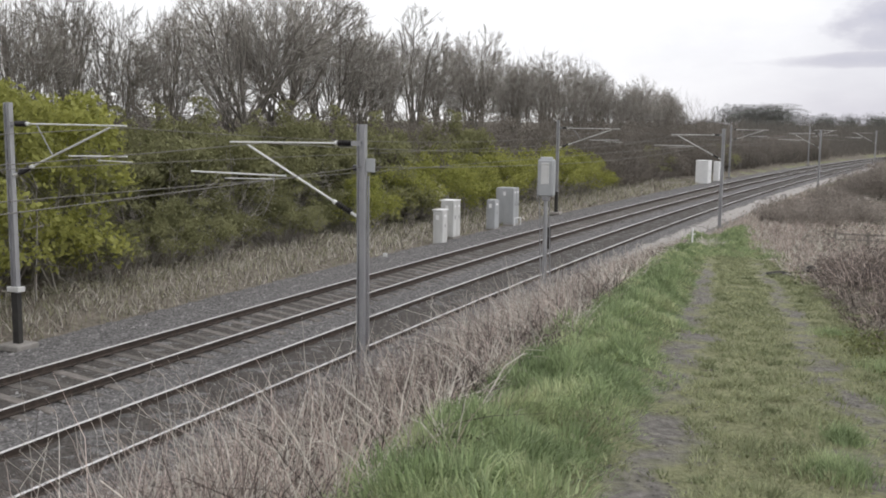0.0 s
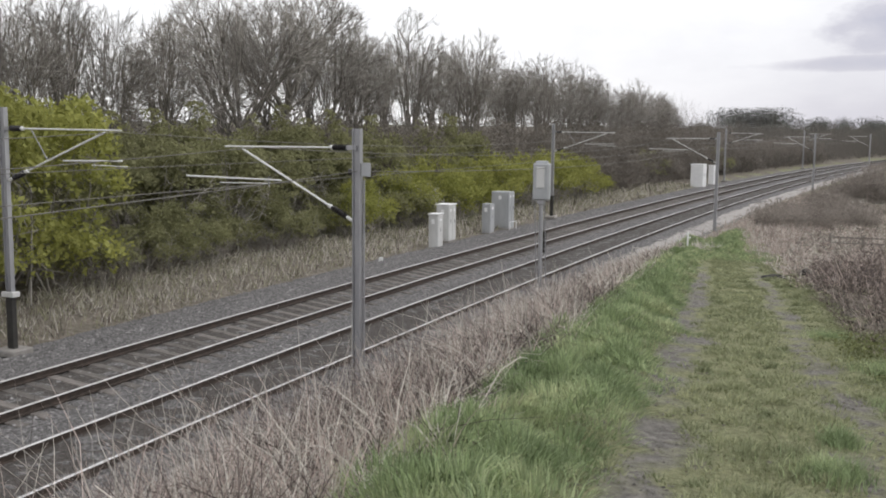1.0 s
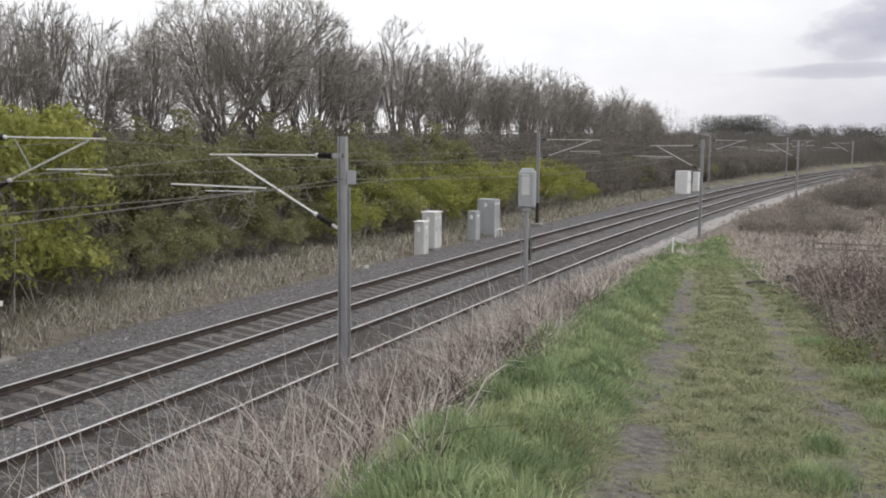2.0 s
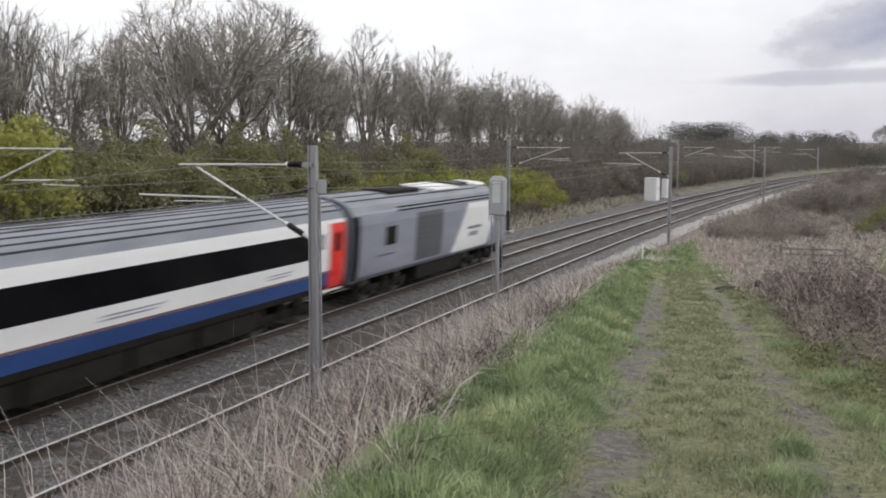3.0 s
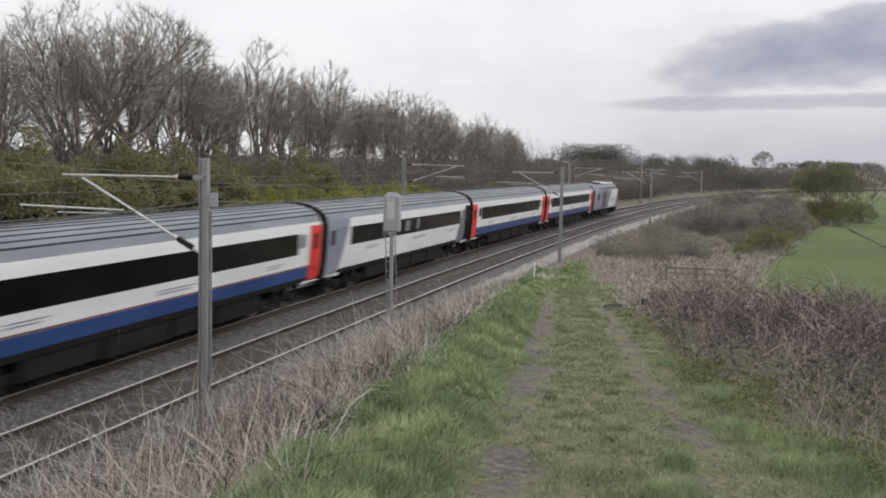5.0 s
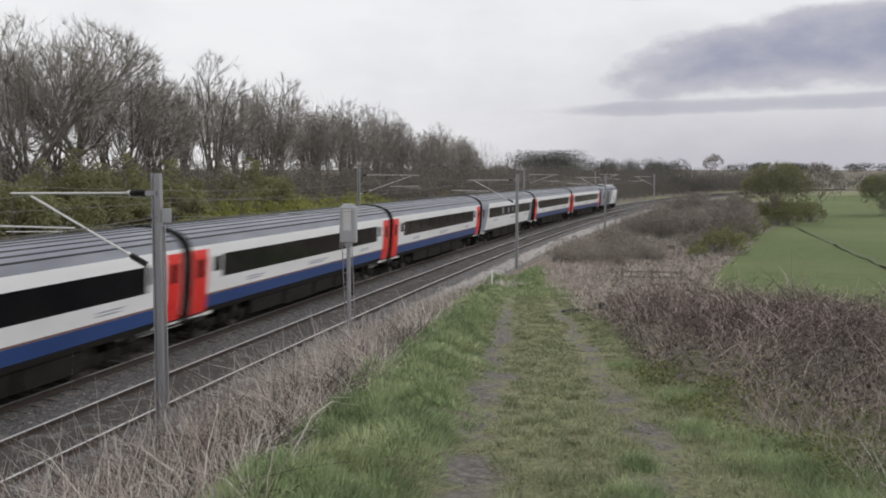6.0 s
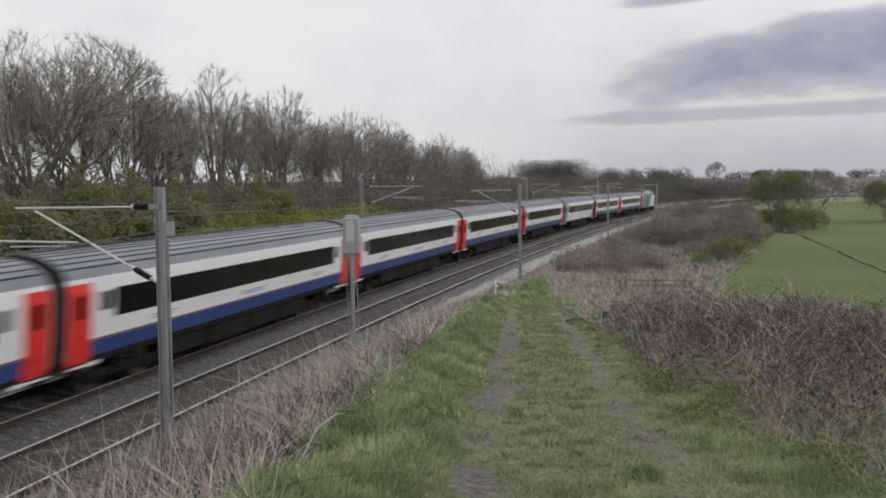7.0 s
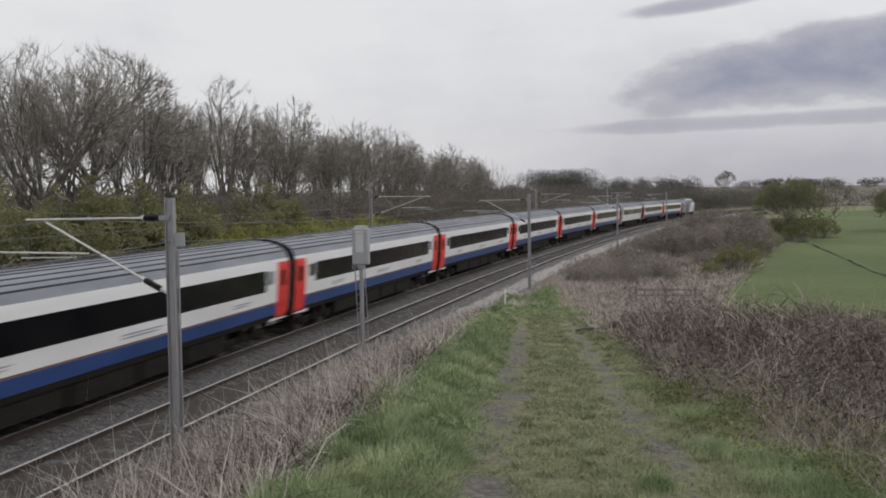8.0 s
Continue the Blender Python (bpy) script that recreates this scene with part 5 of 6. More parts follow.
def build_grass():
    rng = np.random.default_rng(13)
    lush, dull = Pieces(), Pieces()
    # tussocks of the lush strip beside the rut: mounds of drooping blades
    def tussocks(nt, per, tu, tw, radius, tall, pieces, thin):
        r = np.repeat(radius, per) * np.sqrt(rng.random(nt * per)) * 1.15
        a = rng.uniform(0, 2 * math.pi, nt * per)
        du, dw = r * np.cos(a), r * np.sin(a)
        u, w = np.repeat(tu, per) + du, np.repeat(tw, per) + dw
        rel = r / np.repeat(radius, per)
        dome = np.repeat(tall, per) * (1 - np.clip(rel, 0, 1) ** 2) * .72
        h = (np.repeat(tall, per) * .28 + .045) * rng.uniform(.5, 1.15, nt * per)
        fx, fy = xy_of(np.cos(a) * rel * 1.1, np.sin(a) * rel * 1.1)
        comb = np.repeat(rng.normal(0, .25, nt), per)
        blades(rng, u, w, h, rng.uniform(.2, .8, len(u)), thin + u * .00030, pieces, clump=np.stack([fx + comb, fy], 1), lift=dome)

    nt = 420
    tu = 3.2 + (rng.random(nt) ** 1.6) * 42
    tw = rng.uniform(-1.66, -.78, nt) - .10 * np.sin(tu * 1.3) - np.clip((tu - 9) * .02, 0, .35) * rng.random(nt)
    tussocks(nt, 260, tu, tw, rng.uniform(.22, .48, nt), rng.uniform(.06, .34, nt), lush, .0040)
    nt = 1300
    tu = 3.2 + (rng.random(nt) ** 1.6) * 42
    tussocks(nt, 24, tu, rng.uniform(-1.78, -.65, nt), rng.uniform(.10, .2, nt), rng.uniform(.03, .08, nt), lush, .0042)
    nt = 150
    tussocks(nt, 60, rng.uniform(36, 51, nt), rng.uniform(-2.2, 2.0, nt), rng.uniform(.15, .4, nt), rng.uniform(.12, .3, nt), lush, .0042)
    nt = 130
    tussocks(nt, 90, rng.uniform(46, 59, nt), rng.uniform(-1.9, 1.0, nt), rng.uniform(.3, .6, nt), rng.uniform(.2, .5, nt), lush, .006)
    # low cushions on the track itself
    nt = 2600
    tu = 3.2 + (rng.random(nt) ** 1.7) * 44
    tw = rng.uniform(-.9, 2.1, nt)
    wob = 0.18 * np.sin(tu * 0.9) + 0.1 * np.sin(tu * 2.3 + 1)
    ok = (np.abs(tw + .45 + wob * .4) > .3 * rng.uniform(.4, 1.3, nt)) & (np.abs(tw - 1.08 - wob * .4) > .24 * rng.uniform(.4, 1.3, nt))
    tu, tw = tu[ok], tw[ok]
    nt = len(tu)
    tussocks(nt, 38, tu, tw, rng.uniform(.06, .2, nt), rng.uniform(.02, .05, nt) * np.where(rng.random(nt) < .3, 2.1, 1.0), dull, .0036)
    # greener tufts in the middle and on the far side
    for cu, cw, r, n in ((6.4, .75, .22, 900), (5.6, 1.35, .22, 900), (7.3, .9, .15, 500), (9.0, 1.7, .3, 1200), (7.5, 2.1, .5, 2200), (6.6, 2.3, .5, 2400), (11, 1.8, .35, 900), (8.5, 2.4, .6, 2400), (5.2, 2.9, .6, 3000), (6.0, 3.6, .6, 2600), (4.8, 3.8, .5, 1800), (7.0, 3.0, .4, 1500), (7.6, 3.3, .5, 1800), (6.8, 4.2, .6, 1800), (14, 1.5, .3, 700)):
        u, w = rng.normal(cu, r * .6, n), rng.normal(cw, r * .5, n)
        blades(rng, u, w, rng.uniform(.06, .17, n), rng.uniform(.2, .9, n), np.full(n, .0045), lush)
    # thin short grass over the track itself
    n = 90000
    u = 3.2 + (rng.random(n) ** 1.8) * 46
    w = rng.uniform(-.95, 2.3, n)
    wob = 0.18 * np.sin(u * 0.9) + 0.1 * np.sin(u * 2.3 + 1)
    rut = np.maximum(np.exp(-((w + .45 + wob * .4) / .34) ** 2), np.exp(-((w - 1.08 - wob * .4) / .28) ** 2)) * np.clip((42 - u) / 16, 0, 1)
    patch = .5 + .5 * np.sin(u * 3.1 + 2 * np.sin(w * 2.2)) * np.sin(w * 3.7 + u)
    keep = rng.random(n) > np.clip(rut * 1.3, 0, .985) * 1.0
    keep &= rng.random(n) < .2 + .8 * patch
    u, w = u[keep], w[keep]
    blades(rng, u, w, rng.uniform(.015, .06, len(u)) * (1 + .3 * patch[keep]), rng.uniform(.3, 1.3, len(u)), .0034 + u * .00032, dull, 2)
    tagged(new("grass", lush.mesh("grass", GRASS)), "lush green tussocky grass along the path", "grass", kind="stuff")
    tagged(new("short_grass", dull.mesh("short_grass", GRASS_DULL)), "short mossy yellow-green grass on the path", "grass", kind="stuff")


build_grass()


def arcs(rng, x, y, z, length, width, pieces, lean=.8, k=4, rise=.9):
    n = len(x)
    a = rng.uniform(0, 2 * math.pi, n)
    out = np.stack([np.cos(a), np.sin(a)], 1) * (lean * rng.uniform(.2, 1.2, n))[:, None]
    f = np.linspace(0, 1, k)[None, :]
    wig = rng.normal(0, .05, (n, k, 3)) * f[:, :, None]
    up = length[:, None] * (rise * f - .55 * np.hypot(out[:, :1], out[:, 1:]) * f * f)
    pts = np.stack([x[:, None] + out[:, :1] * f * length[:, None], y[:, None] + out[:, 1:] * f * length[:, None], z[:, None] + up], -1) + wig * length[:, None, None]
    side = unit(np.stack([rng.normal(0, 1, n), rng.normal(0, .6, n), rng.normal(0, .5, n)], 1))
    pieces.strips(pts, side, width)


def build_brambles():
    rng = np.random.default_rng(14)
    straw, pale, stem, dead, verge = Pieces(), Pieces(), Pieces(), Pieces(), Pieces()
    # the bank above the line
    n = 80000
    s = -6 + rng.random(n) ** 1.35 * 58
    o = 2.6 + rng.random(n) * 8
    p = [np.interp(s, CS, CX) + np.cos(np.interp(s, CS, CT)) * o, np.interp(s, CS, CY) - np.sin(np.interp(s, CS, CT)) * o]
    u, w = uw_of(p[0], p[1])
    keep = (w < np.interp(u, (6, 20), (-1.62, -1.92)) + .12 * np.sin(u * 1.3) + rng.normal(0, .12, n)) & (u > 2.2)
    x, y, u, o_, w_, s_ = p[0][keep], p[1][keep], u[keep], o[keep], w[keep], s[keep]
    z = ground_z(x, y)
    m = len(x)
    kind = rng.random(m)
    gap = np.sin(x * 1.1 + 1.5 * np.sin(y * .7)) * np.sin(y * 1.3)
    near_edge = np.clip((w_ + 3.1) / 1.4, 0, 1)
    L_ = rng.uniform(.45, 1.55, m) * (1 - .6 * near_edge) * np.where(gap > 0, 1.05, 1.2) * np.clip(1.15 - u / 90, .6, 1)
    wd = .0035 + u * .00028
    dark = np.clip(gap * 2.4, 0, .8)
    c = kind < .18 + dark
    arcs(rng, x[c], y[c], z[c], L_[c] * 1.05, wd[c] * 1.1, stem, 1.1)
    b = ~c & (rng.random(m) < np.where(gap < -.1, .5, .28))
    arcs(rng, x[b], y[b], z[b], L_[b] * 1.1, wd[b] * 1.05, pale, .7)
    a = ~c & ~b
    arcs(rng, x[a], y[a], z[a], L_[a], wd[a], straw, .8)
    # long bleached bent stems among them
    big = (rng.random(m) < .03) & (o_ > 4.2)
    arcs(rng, x[big], y[big], z[big], rng.uniform(.5, 1.2, big.sum()), wd[big] * 1.45, pale, .9, 7)
    # tall pale grasses on the ballast edge
    n = 2600
    s = rng.uniform(6, 44, n)
    o = rng.normal(3.0, .55, n)
    th = np.interp(s, CS, CT)
    x, y = np.interp(s, CS, CX) + np.cos(th) * o, np.interp(s, CS, CY) - np.sin(th) * o
    tall = np.where(np.sin(s * .9) + np.sin(s * 2.3) > .2, 1.0, .55)
    arcs(rng, x, y, np.maximum(ground_z(x, y), bed(s, o)), rng.uniform(.4, 1.0, n) * tall, .0035 + np.hypot(x, y) * .0002, pale, .25)
    n = 700
    s = np.concatenate([rng.normal(17.5, 1.6, n // 2), rng.normal(21.5, 1.4, n - n // 2)])
    o = rng.normal(2.9, .3, n)
    th = np.interp(s, CS, CT)
    x, y = np.interp(s, CS, CX) + np.cos(th) * o, np.interp(s, CS, CY) - np.sin(th) * o
    arcs(rng, x, y, np.maximum(ground_z(x, y), bed(s, o)) - .03, rng.uniform(.4, 1.15, n), .003 + np.hypot(x, y) * .00018, pale, .3)
    for s0, o0, rs, n in ((9.5, 3.5, 1.0, 900), (12.0, 3.5, 1.0, 700), (15.5, 3.6, 1.2, 500), (20.0, 3.2, 1.5, 500), (66, 6.5, 3.0, 900), (72, 8.0, 3.5, 900), (60, 7.5, 2.5, 700), (82, 7.0, 4.0, 700)):
        s, o = rng.normal(s0, rs, n), np.maximum(rng.normal(o0, .35 + .02 * s0, n), 2.5)
        th = np.interp(s, CS, CT)
        x, y = np.interp(s, CS, CX) + np.cos(th) * o, np.interp(s, CS, CY) - np.sin(th) * o
        arcs(rng, x, y, np.maximum(ground_z(x, y), bed(s, o)) - .03, rng.uniform(.3, .75, n), .0024 + np.hypot(x, y) * .00027, straw, .4)
    # straw low on the far verge
    n = 40000
    s = 6 + rng.random(n) ** 1.3 * 95
    o = -rng.uniform(7.6, 12.6, n)
    th = np.interp(s, CS, CT)
    x, y = np.interp(s, CS, CX) + np.cos(th) * o, np.interp(s, CS, CY) - np.sin(th) * o
    cl = np.sin(s * 1.4 + o) * np.sin(o * 2.1 - s * .6)
    kk = rng.random(n) < .55 + .45 * cl
    q = rng.random(n)
    for sel, pc in ((kk & (q < .42), pale), (kk & (q >= .42) & (q < .58), stem), (kk & (q >= .58), verge)):
        arcs(rng, x[sel], y[sel], ground_z(x[sel], y[sel]), rng.uniform(.15, .62, sel.sum()), .004 + np.hypot(x, y)[sel] * .00028, pc, .6, 4)
    # the bramble mound right of the path
    n = 46000
    u = 5.6 + rng.random(n) ** 1.15 * 24.4
    edge = np.interp(u, (5.6, 6.5, 8, 10.5, 13, 18, 30), (4.7, 4.0, 3.3, 2.4, 1.75, 1.85, 2.3))
    w = edge + rng.random(n) ** .9 * 7.5
    x, y = xy_of(u, w)
    hump = smooth((w - edge) / .55) * smooth((u - 4.8) / 3.2) * (1.0 + .6 * np.sin(u * 1.1 + .6 * w) * np.sin(w * 1.3)) * np.clip(1.25 - (u - 12) / 26, .35, 1)
    z = ground_z(x, y) + rng.random(n) ** .6 * hump * (.76 + np.clip(w - 2.5, 0, 7) * .012)
    kind = rng.random(n)
    L_ = rng.uniform(.25, .85, n) * (.5 + .5 * hump)
    shade = np.sin(u * 1.7 + 1.2 * np.sin(w * 1.1)) * np.sin(w * 1.9 + .5 * u)
    a = kind < .64 + .22 * shade
    arcs(rng, x[a], y[a], z[a], L_[a], .0028 + u[a] * .0002, stem, 1.0, rise=.6)
    b = ~a & (kind < .80)
    arcs(rng, x[b], y[b], z[b], L_[b] * 1.1, .0028 + u[b] * .0002, straw, .7, rise=.7)
    c = ~a & ~b
    nn = c.sum()
    sz = rng.uniform(.015, .035, (nn, 1))
    dead.quads(np.stack([x, y, z], 1)[c] + rng.normal(0, .05, (nn, 3)), unit(rng.normal(0, 1, (nn, 3))) * sz, unit(rng.normal(0, 1, (nn, 3))) * sz)
    # grey-pink dry weeds beyond the mound, on to the scrub
    n = 20000
    u = 24 + rng.random(n) * 62
    w = rng.uniform(1.6, 15, n) + np.clip((u - 45) * .03, 0, 1)
    x, y = xy_of(u, w)
    s2, o2 = so_of(x, y)
    kk = (o2 > 5.2) & (o2 < np.interp(s2, (20, 40, 55, 75, 120, 200), (14, 14.5, 15.2, 17.3, 21.5, 24)) + rng.normal(0, .4, n))
    x, y, u = x[kk], y[kk], u[kk]
    q = rng.random(len(x))
    for sel, pc in ((q < .40, straw), ((q >= .40) & (q < .72), pale), (q >= .72, stem)):
        arcs(rng, x[sel], y[sel], ground_z(x[sel], y[sel]), rng.uniform(.2, .65, sel.sum()), .003 + u[sel] * .00030, pc, 1.1, 4)
    # dry grass between the path's end and the line
    n = 9000
    s = rng.uniform(36, 100, n)
    o = rng.uniform(3.2, 9, n)
    th = np.interp(s, CS, CT)
    x, y = np.interp(s, CS, CX) + np.cos(th) * o, np.interp(s, CS, CY) - np.sin(th) * o
    uu, ww = uw_of(x, y)
    kk = ((uu > 44) & (ww > 1.2)) | (uu > 58) | (ww < -2)
    x, y = x[kk], y[kk]
    q = rng.random(len(x))
    for sel, pc in ((q < .6, straw), (q >= .6, pale)):
        arcs(rng, x[sel], y[sel], ground_z(x[sel], y[sel]), rng.uniform(.2, .75, sel.sum()), .003 + np.hypot(x, y)[sel] * .00030, pc, .6, 4)
    # bleached heaps of dry grass among the scrub
    for s0, o0, r0, n in ((92, 9.5, 1.8, 500), (112, 8.5, 2.2, 600), (126, 11, 2.4, 600), (78, 8.0, 1.4, 400), (150, 8, 3.0, 500), (41, 5.4, .5, 500)):
        s, o = rng.normal(s0, r0 * 1.6, n), rng.normal(o0, r0 * .5, n)
        o = np.maximum(o, 4.2)
        th = np.interp(s, CS, CT)
        x, y = np.interp(s, CS, CX) + np.cos(th) * o, np.interp(s, CS, CY) - np.sin(th) * o
        arcs(rng, x, y, ground_z(x, y), rng.uniform(.3, .9, n), .004 + np.hypot(x, y) * .0004, pale, .9, 4)
    # weeds at the near right edge
    n = 9000
    u, w = rng.uniform(4.2, 12, n), 2.3 + rng.random(n) * 4.4
    x, y = xy_of(u, w)
    q = rng.random(n)
    for sel, pc, far_ in ((q < .45, straw, .55), (q > .8, stem, .6), ((q > .45) & (q < .52), pale, .8), ((q > .52) & (q < .8), verge, .4)):
        m = sel.sum()
        arcs(rng, x[sel], y[sel], ground_z(x[sel], y[sel]), rng.uniform(.15, far_, m), np.full(m, .004), pc, .8)
    tagged(new("verge_grass", verge.mesh("verge_grass", GRASS_VERGE)), "rough grey-green grass on the far verge", "grass", kind="stuff")
    tagged(new("dry_weeds", straw.mesh("dry_weeds", STRAW)), "dead pinkish straw and weeds on the bank", "dry weeds", kind="stuff")
    tagged(new("dry_grass", pale.mesh("dry_grass", STRAW_PALE)), "tall pale dry grass on verge and bank", "dry grass", kind="stuff")
    tagged(new("bramble_stems", stem.mesh("bramble_stems", STALK)), "tangled dark leafless bramble stems", "brambles", kind="stuff")
    tagged(new("dead_leaves", dead.mesh("dead_leaves", DEAD_LEAF)), "dead purple-brown bramble leaves on the mound", "dead leaves", kind="stuff")
    # low green leaves at the mound's near side
    p = Pieces()
    n = 17000
    u = 3.8 + rng.random(n) ** 1.2 * 10
    w = np.interp(u, (3.8, 7, 10, 14), (2.2, 2.1, 1.6, 1.3)) + np.abs(rng.normal(0, 1.4, n))
    x, y = xy_of(u, w)
    z = ground_z(x, y) + rng.random(n) * (.16 + .14 * np.sin(u * 2.3 + w) * np.sin(w * 2.9))
    pt = np.sin(u * 2.9 + 1.5 * np.sin(w * 1.7)) * np.sin(w * 3.3 + u) + rng.normal(0, .4, n) > -.15
    x, y, z = x[pt], y[pt], z[pt]
    n = len(x)
    sz = rng.uniform(.012, .026, (n, 1))
    p.quads(np.stack([x, y, z], 1), unit(rng.normal(0, 1, (n, 3))) * sz, unit(rng.normal(0, 1, (n, 3))) * sz)
    tagged(new("low_weeds", p.mesh("low_weeds", LEAF_LOW)), "low green nettles and weeds beside the path", "weeds", kind="stuff")


build_brambles()


# ---- trackside things ----
def cabinet(name, s, o, w_, d_, h_, paint, label, doors=2, turn=0, feet=.1, roof=True, z=None):
    p = at(s, o)
    gz = float(ground_z(p.x, p.y)[0]) if z is None else z
    th = empty(name, pose(p.x, p.y, gz, 0, 0, heading(s) + turn))
    part("plinth", box(bmnew(), (-w_ / 2 - .06, -d_ / 2 - .06, -.15), (w_ / 2 + .06, d_ / 2 + .06, feet), .02), CONCRETE, th)
    part("body", box(bmnew(), (-w_ / 2, -d_ / 2, feet), (w_ / 2, d_ / 2, h_), .015), paint, th)
    if roof:
        part("roof", box(bmnew(), (-w_ / 2 - .05, -d_ / 2 - .05, h_), (w_ / 2 + .05, d_ / 2 + .05, h_ + .06), .02), CAB_WHITE, th)
    for i in range(doors):
        a = -d_ / 2 + i * d_ / doors
        dr = part("door", box(bmnew(), (w_ / 2 + .002, a + .03, feet + .06), (w_ / 2 + .022, a + d_ / doors - .03, h_ - .06), .006), paint, th)
        part("handle", box(bmnew(), (w_ / 2 + .022, a + d_ / doors * .5 - .015, h_ * .52), (w_ / 2 + .05, a + d_ / doors * .5 + .015, h_ * .62)), GALV, dr)
        part("vent", box(bmnew(), (w_ / 2 + .022, a + d_ / doors * .3, h_ - .32), (w_ / 2 + .03, a + d_ / doors * .7, h_ - .2)), CAB_WHITE, dr)
    b = box(bmnew(), (-w_ * .38, -d_ / 2 - .022, feet + .06), (w_ * .38, -d_ / 2 - .002, h_ - .06), .006)
    part("end_panel", b, paint, th)
    part("sign", box(bmnew(), (-.09, -d_ / 2 - .03, h_ - .45), (.09, -d_ / 2 - .022, h_ - .22)), CAB_WHITE, th, "small blank white sign")
    return tagged(th, label, "cabinet", "trackside cabinets")


cabinet("equipment_cabinet", 38.7, -7.15, .5, .6, 1.75, CAB_PAINT, "narrow pale grey steel equipment cabinet on a plinth", 1)
cabinet("equipment_cabinet", 41.2, -7.75, .7, .9, 1.95, CAB_PAINT, "pale grey equipment cabinet with white roof", 2)
cabinet("equipment_cabinet", 46.3, -7.5, .5, .65, 1.75, CAB_GREY, "narrow plain grey steel cabinet", 1, roof=False)
cabinet("equipment_cabinet", 49.0, -7.7, 1.1, .9, 2.25, CAB_GREY, "tall grey corrugated steel cabinet", 2, roof=False)
cabinet("equipment_cabinet", 100.7, -7.4, 1.3, 1.6, 2.5, CAB_WHITE, "large white trackside equipment housing", 2)
cabinet("equipment_cabinet", 106.9, -7.4, .6, .9, 2.2, CAB_WHITE, "narrow white trackside cabinet beside the larger housing", 1)


def guard_frame(s, o):
    p = at(s, o)
    th = empty("guard_rail", pose(p.x, p.y, float(ground_z(p.x, p.y)[0]), 0, 0, heading(s)))
    for y in (-.5, .5):
        part("post", tube(bmnew(), (0, y, -.2), (0, y, 1.1), .03), CAB_WHITE, th)
    for z in (.35, 1.08):
        part("rail_bar", tube(bmnew(), (0, -.5, z), (0, .5, z), .025), CAB_WHITE, th)
    tagged(th, "white tubular guard rail before a grey cabinet", "guard rail")


guard_frame(48.3, -6.75)


def signal(s, o):
    p = at(s, o)
    gz = -.75
    th = empty("railway_signal", pose(p.x, p.y, gz, 0, 0, heading(s)))
    top = 4.75 - gz
    part("post", tube(bmnew(), (0, 0, 0), (0, 0, top - 1.0), .075, sides=12), GALV, th, "grey round signal post")
    hd = part("signal_head", box(bmnew(), (-.29, -.14, top - 1.28), (.29, .14, top), .05), CAB_GREY, th, "grey backboard of the signal head")
    part("back_door", box(bmnew(), (-.15, -.16, top - .85), (.14, -.14, top - .12), .01), CAB_PAINT, hd)
    part("top_hood", tube(bmnew(), (-.2, 0, top - .02), (.2, 0, top - .02), .1, sides=10), CAB_GREY, hd)
    br = part("bracket", box(bmnew(), (-.12, -.1, top - 1.42), (.12, .1, top - 1.26), .02), GALV, th)
    # ladder on its far side
    ld = part("ladder", tube(bmnew(), (-.34, .75, 0), (-.34, .28, top - 1.2), .018), GALV, th, "grey steel ladder")
    part("stile", tube(bmnew(), (.02, .75, 0), (.02, .28, top - 1.2), .018), GALV, ld)
    for i in range(13):
        f = (i + .5) / 13
        y, z = .75 - .47 * f, (top - 1.2) * f
        part("rung", tube(bmnew(), (-.34, y, z), (.02, y, z), .012, sides=6), GALV, ld)
    part("safety_hoop", tube(bmnew(), (-.42, .3, top - 1.5), (-.42, .3, top - .75), .015), GALV, ld)
    part("hoop_arm", tube(bmnew(), (-.42, .3, top - .76), (-.2, .1, top - .76), .015), GALV, ld)
    tagged(th, "grey railway signal seen from behind, on a round post with ladder", "signal")


signal(26.8, 2.45)


def lineside_box(s, o, z0, z1):
    p = at(s, o)
    th = empty("junction_box", pose(p.x, p.y, z0, 0, 0, heading(s)))
    h_ = z1 - z0
    part("body", box(bmnew(), (-.09, -.1, 0), (.09, .1, h_ - .05), .02), DARK, th)
    part("lid", box(bmnew(), (-.11, -.12, h_ - .05), (.11, .12, h_), .015), UNDER, th)
    tagged(th, "small black junction box between the two tracks", "junction box")


lineside_box(39.5, -1.72, -.02, 1.02)


def marker_post():
    x, y = xy_of(44.3, -1.35)
    z = float(ground_z(x, y)[0])
    th = empty("marker_post", pose(x, y, z, 0, 0, -16))
    part("post", tube(bmnew(), (0, 0, -.3), (0, 0, 1.0), .045, .04, 10), CAB_WHITE, th)
    part("cap", tube(bmnew(), (0, 0, 1.0), (0, 0, 1.12), .055, .03, 10), CAB_WHITE, th)
    part("arm", tube(bmnew(), (0, 0, .82), (.13, -.03, .86), .025), CAB_WHITE, th)
    tagged(th, "thin white marker post at the end of the path", "post")



def small_post(s, o, h_, label):
    p = at(s, o)
    z = float(ground_z(p.x, p.y)[0])
    th = empty("marker_post", pose(p.x, p.y, z, 0, 0, heading(s)))
    part("post", box(bmnew(), (-.05, -.05, -.2), (.05, .05, h_), .01), CAB_WHITE, th)
    part("plate", box(bmnew(), (-.11, -.07, h_ - .3), (.11, -.05, h_), .008), CAB_WHITE, th, "blank white plate")
    tagged(th, label, "post")


marker_post()
small_post(32.8, -7.0, .75, "short white trackside marker on the far verge")
small_post(214.0, 3.6, 2.2, "white trackside post far along the line")


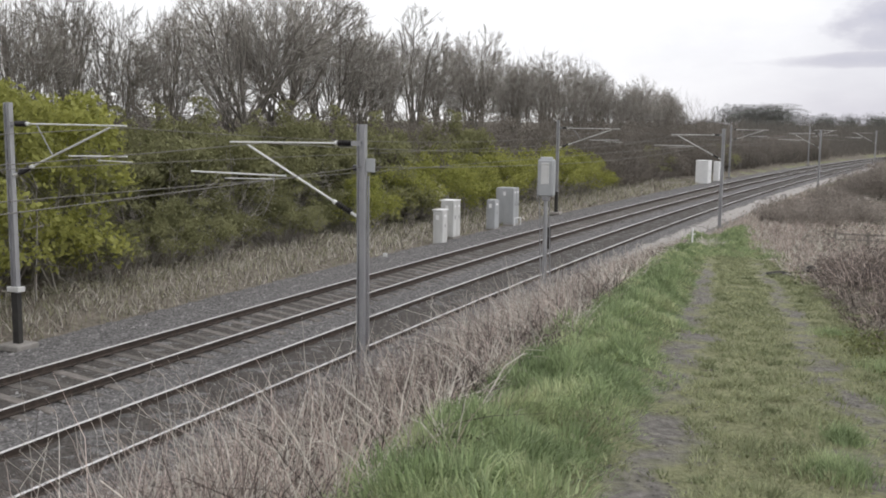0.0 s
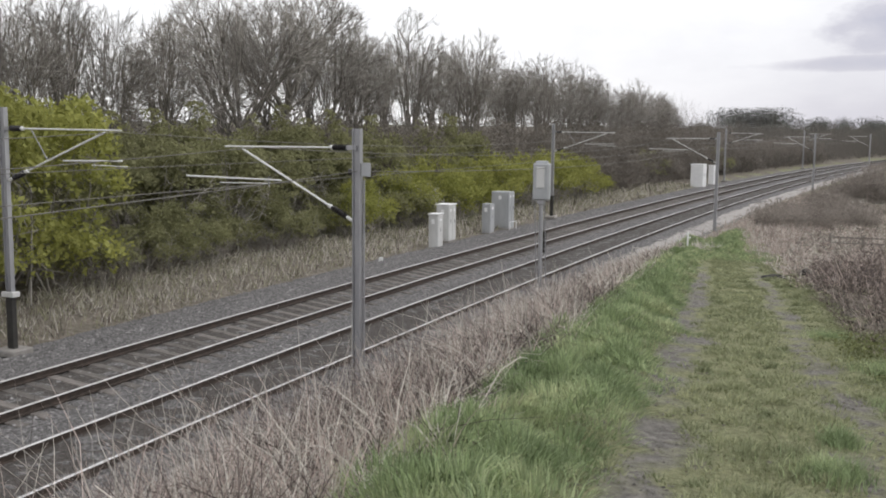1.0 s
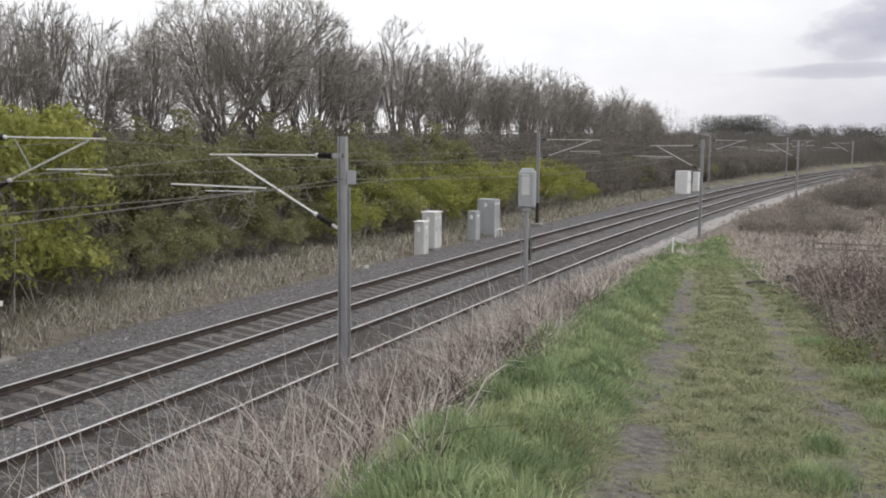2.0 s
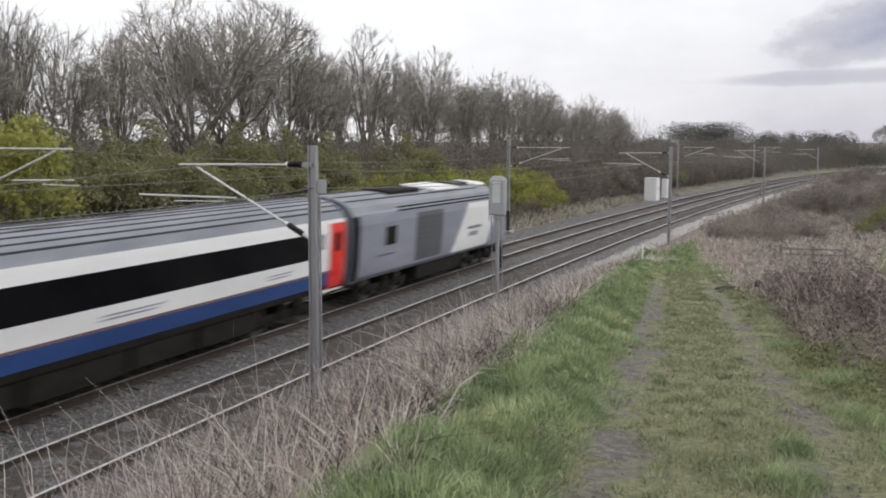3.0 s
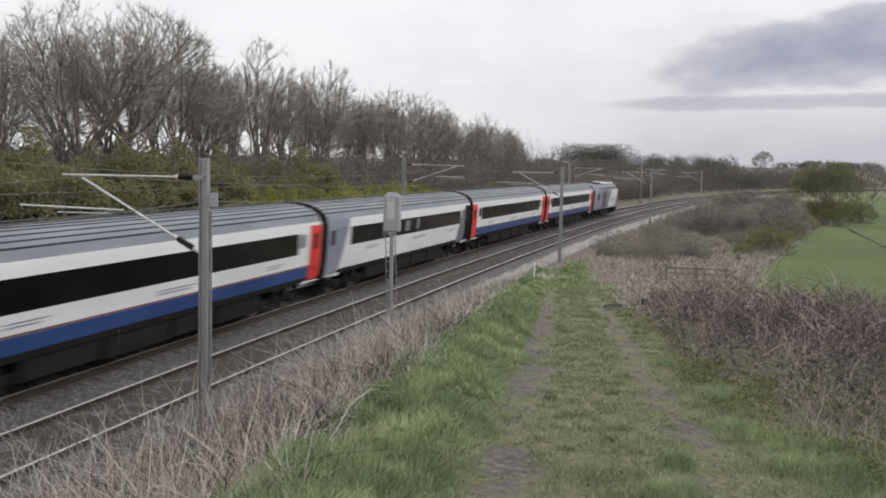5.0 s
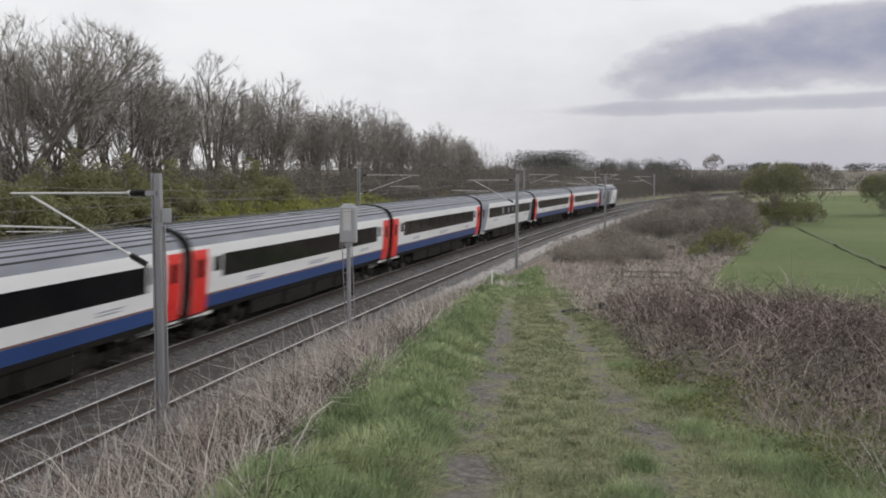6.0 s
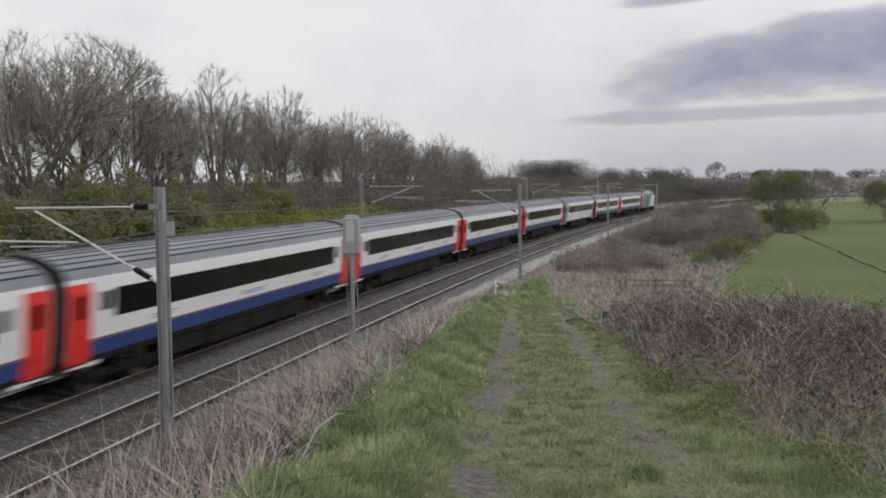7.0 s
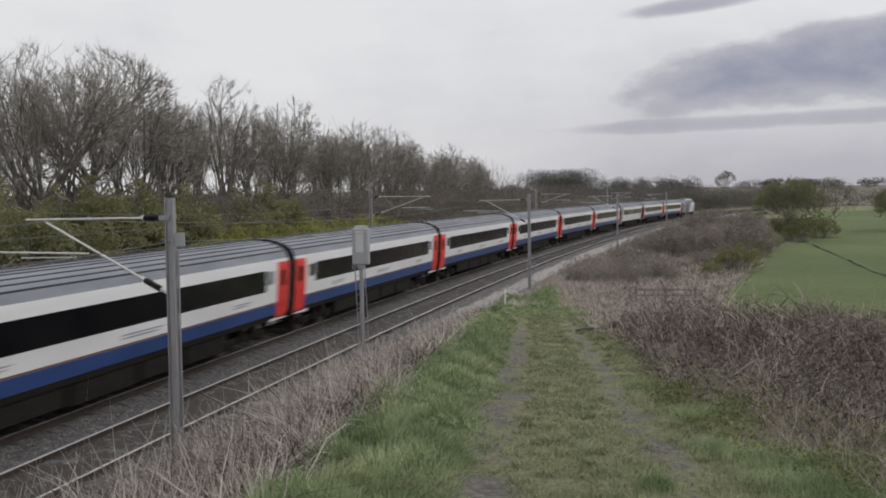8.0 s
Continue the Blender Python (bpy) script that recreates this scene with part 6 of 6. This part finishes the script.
def fence():
    th = empty("field_fence", pose(20.5, 50.6, -.3, 0, 0, -18))
    for i in range(3):
        z = float(ground_z(20.5 + i * 1.5, 50.6 - i * .45)[0])
        part("fence_post", box(bmnew(), (i * 1.6 - .06, -.06, z - .1), (i * 1.6 + .06, .06, z + 1.0 - .1 * (i % 2)), .015), FENCE, th)
    for k, zz in enumerate((.45, .74)):
        part("fence_rail", box(bmnew(), (-.1, -.03, zz), (3.4, .03, zz + .07), .01), FENCE, th)
    tagged(th, "weathered grey timber fence among dry weeds", "fence")


FENCE = mat("weathered timber", ((0.14, 0.125, 0.11), (0.28, 0.255, 0.23)), 6, 0.9, 0, 0.3, stretch=(.3, 1, 1))
fence()


def lump(name, u, w, size, material, label, category, seed):
    x, y = xy_of(u, w)
    bm = bmnew()
    bmesh.ops.create_icosphere(bm, subdivisions=3, radius=1)
    rng = np.random.default_rng(seed)
    ph = rng.uniform(0, 6, 6)
    for v in bm.verts:
        c = v.co
        k = 1 + .13 * math.sin(3 * c.x + ph[0]) * math.sin(4 * c.y + ph[1]) + .08 * math.sin(7 * c.z + ph[2] + 3 * c.x)
        v.co = Vector((c.x * size[0] * k, c.y * size[1] * k, max(c.z, -.4) * size[2] * k))
    ob = part(name, bm, material, None, "", True)
    ob.matrix_basis = pose(x, y, float(ground_z(x, y)[0]), 0, 0, -16 + seed * 7)
    return tagged(ob, label, category)


lump("clod", 27.4, 1.45, (.34, .2, .12), DARK, "dark clod of soil on the grass path", "clod", 1)
lump("clod", 28.5, 2.35, (.2, .2, .22), DARK, "dark rounded stone at the path's edge", "stone", 2)
lump("flat_stone", 33.5, 1.9, (.4, .2, .07), CONCRETE, "pale flat stone beside the path", "stone", 3)


def block():
    x, y = xy_of(6.35, 2.78)
    z = float(ground_z(x, y)[0])
    th = empty("concrete_block", pose(x, y, z, 0, 0, -10))
    part("slab", box(bmnew(), (-.16, -.16, -.1), (.16, .16, .14), .02), CONCRETE, th)
    part("cap", box(bmnew(), (-.18, -.18, .14), (.18, .18, .20), .025), CONCRETE, th)
    tagged(th, "weathered concrete block at the edge of the path", "block")


block()


# ---- loose ballast and sleepers ----
def build_stones():
    rng = np.random.default_rng(15)
    n = 20000
    s = 3 + rng.random(n) ** 1.6 * 62
    o = rng.uniform(-7.2, 2.9, n)
    th = np.interp(s, CS, CT)
    x, y = np.interp(s, CS, CX) + np.cos(th) * o, np.interp(s, CS, CY) - np.sin(th) * o
    keep = np.ones(n, bool)
    for r in (.7525, -.7525, FAR + .7525, FAR - .7525):
        keep &= np.abs(o - r) > .14
    inner = (np.abs(o) < .7) | (np.abs(o - FAR) < .7)
    keep &= ~inner | (rng.random(n) < .2)
    x, y, s, o = x[keep], y[keep], s[keep], o[keep]
    z = bed(s, o) + .012
    stones("loose_ballast", rng, x, y, z, .025, .055, STONE, "loose grey ballast stones between the rails", "ballast")
    # grit and small stones in the path's ruts
    n = 4200
    u = 3.4 + rng.random(n) ** 1.6 * 34
    w = np.where(rng.random(n) < .6, rng.normal(-.45, .26, n), rng.normal(1.08, .2, n))
    x, y = xy_of(u, w)
    stones("path_grit", rng, x, y, ground_z(x, y) + .002, .006, .021, GRIT, "small grey-brown stones in the path's ruts", "stones")


def stones(name, rng, x, y, z, small, large, material, label, category):
    n = len(x)
    base = np.array([(1, 0, 0), (0, 1, 0), (-1, 0, 0), (0, -1, 0), (0, 0, 1)], float)
    size = small + (large - small) * rng.random((n, 1, 1)) ** 1.6
    v = base[None] * size * rng.uniform(.6, 1.3, (n, 5, 3))
    a = rng.uniform(0, 6.28, n)
    c, sn = np.cos(a)[:, None], np.sin(a)[:, None]
    vx, vy = v[..., 0] * c - v[..., 1] * sn, v[..., 0] * sn + v[..., 1] * c
    pts = np.stack([vx + x[:, None], vy + y[:, None], v[..., 2] * .8 + z[:, None]], -1).reshape(-1, 3)
    tri = np.array([(0, 1, 4), (1, 2, 4), (2, 3, 4), (3, 0, 4)])
    f = (np.arange(n)[:, None, None] * 5 + tri[None]).reshape(-1, 3)
    me = bpy.data.meshes.new(name)
    me.vertices.add(len(pts))
    me.vertices.foreach_set("co", pts.astype(np.float32).ravel())
    me.loops.add(f.size)
    me.loops.foreach_set("vertex_index", f.astype(np.int32).ravel())
    me.polygons.add(len(f))
    me.polygons.foreach_set("loop_start", np.arange(0, f.size, 3, dtype=np.int32))
    me.polygons.foreach_set("loop_total", np.full(len(f), 3, np.int32))
    me.materials.append(material)
    me.update(calc_edges=True)
    tagged(new(name, me), label, category, kind="stuff")


GRIT = mat("path grit", ((0.09, 0.083, 0.073), (0.215, 0.198, 0.178)), 3, 0.95, by_island=0.4)
build_stones()


def build_sleepers():
    bm = bmnew()
    box(bm, (-1.25, -.13, -.21), (1.25, .13, 0), .02)
    me = bpy.data.meshes.new("sleeper")
    bm.to_mesh(me)
    bm.free()
    me.materials.append(SLEEPER)
    for centre, up, sink in ((FAR, FAR_UP, -.172), (0.0, 0.0, -.20)):
        bedding = empty("sleeper_row", Matrix())
        s = 2.0
        while s < 95:
            p = at(s, centre)
            m = pose(p.x, p.y, up + CANT / 2 + sink, 0, 0, heading(s)) @ pose(0, 0, 0, 0, math.degrees(TILT), 0)
            ob = new("sleeper", me)
            ob.parent, ob.matrix_basis = bedding, m
            s += .65
        tagged(bedding, "grey concrete sleepers set in the ballast", "sleepers", "sleepers under the tracks")


SLEEPER = mat("dirty concrete sleeper", ((0.10, 0.09, 0.082), (0.19, 0.172, 0.158)), 5, 0.92, 0, 0.3, by_object=0.25)
build_sleepers()

motions()
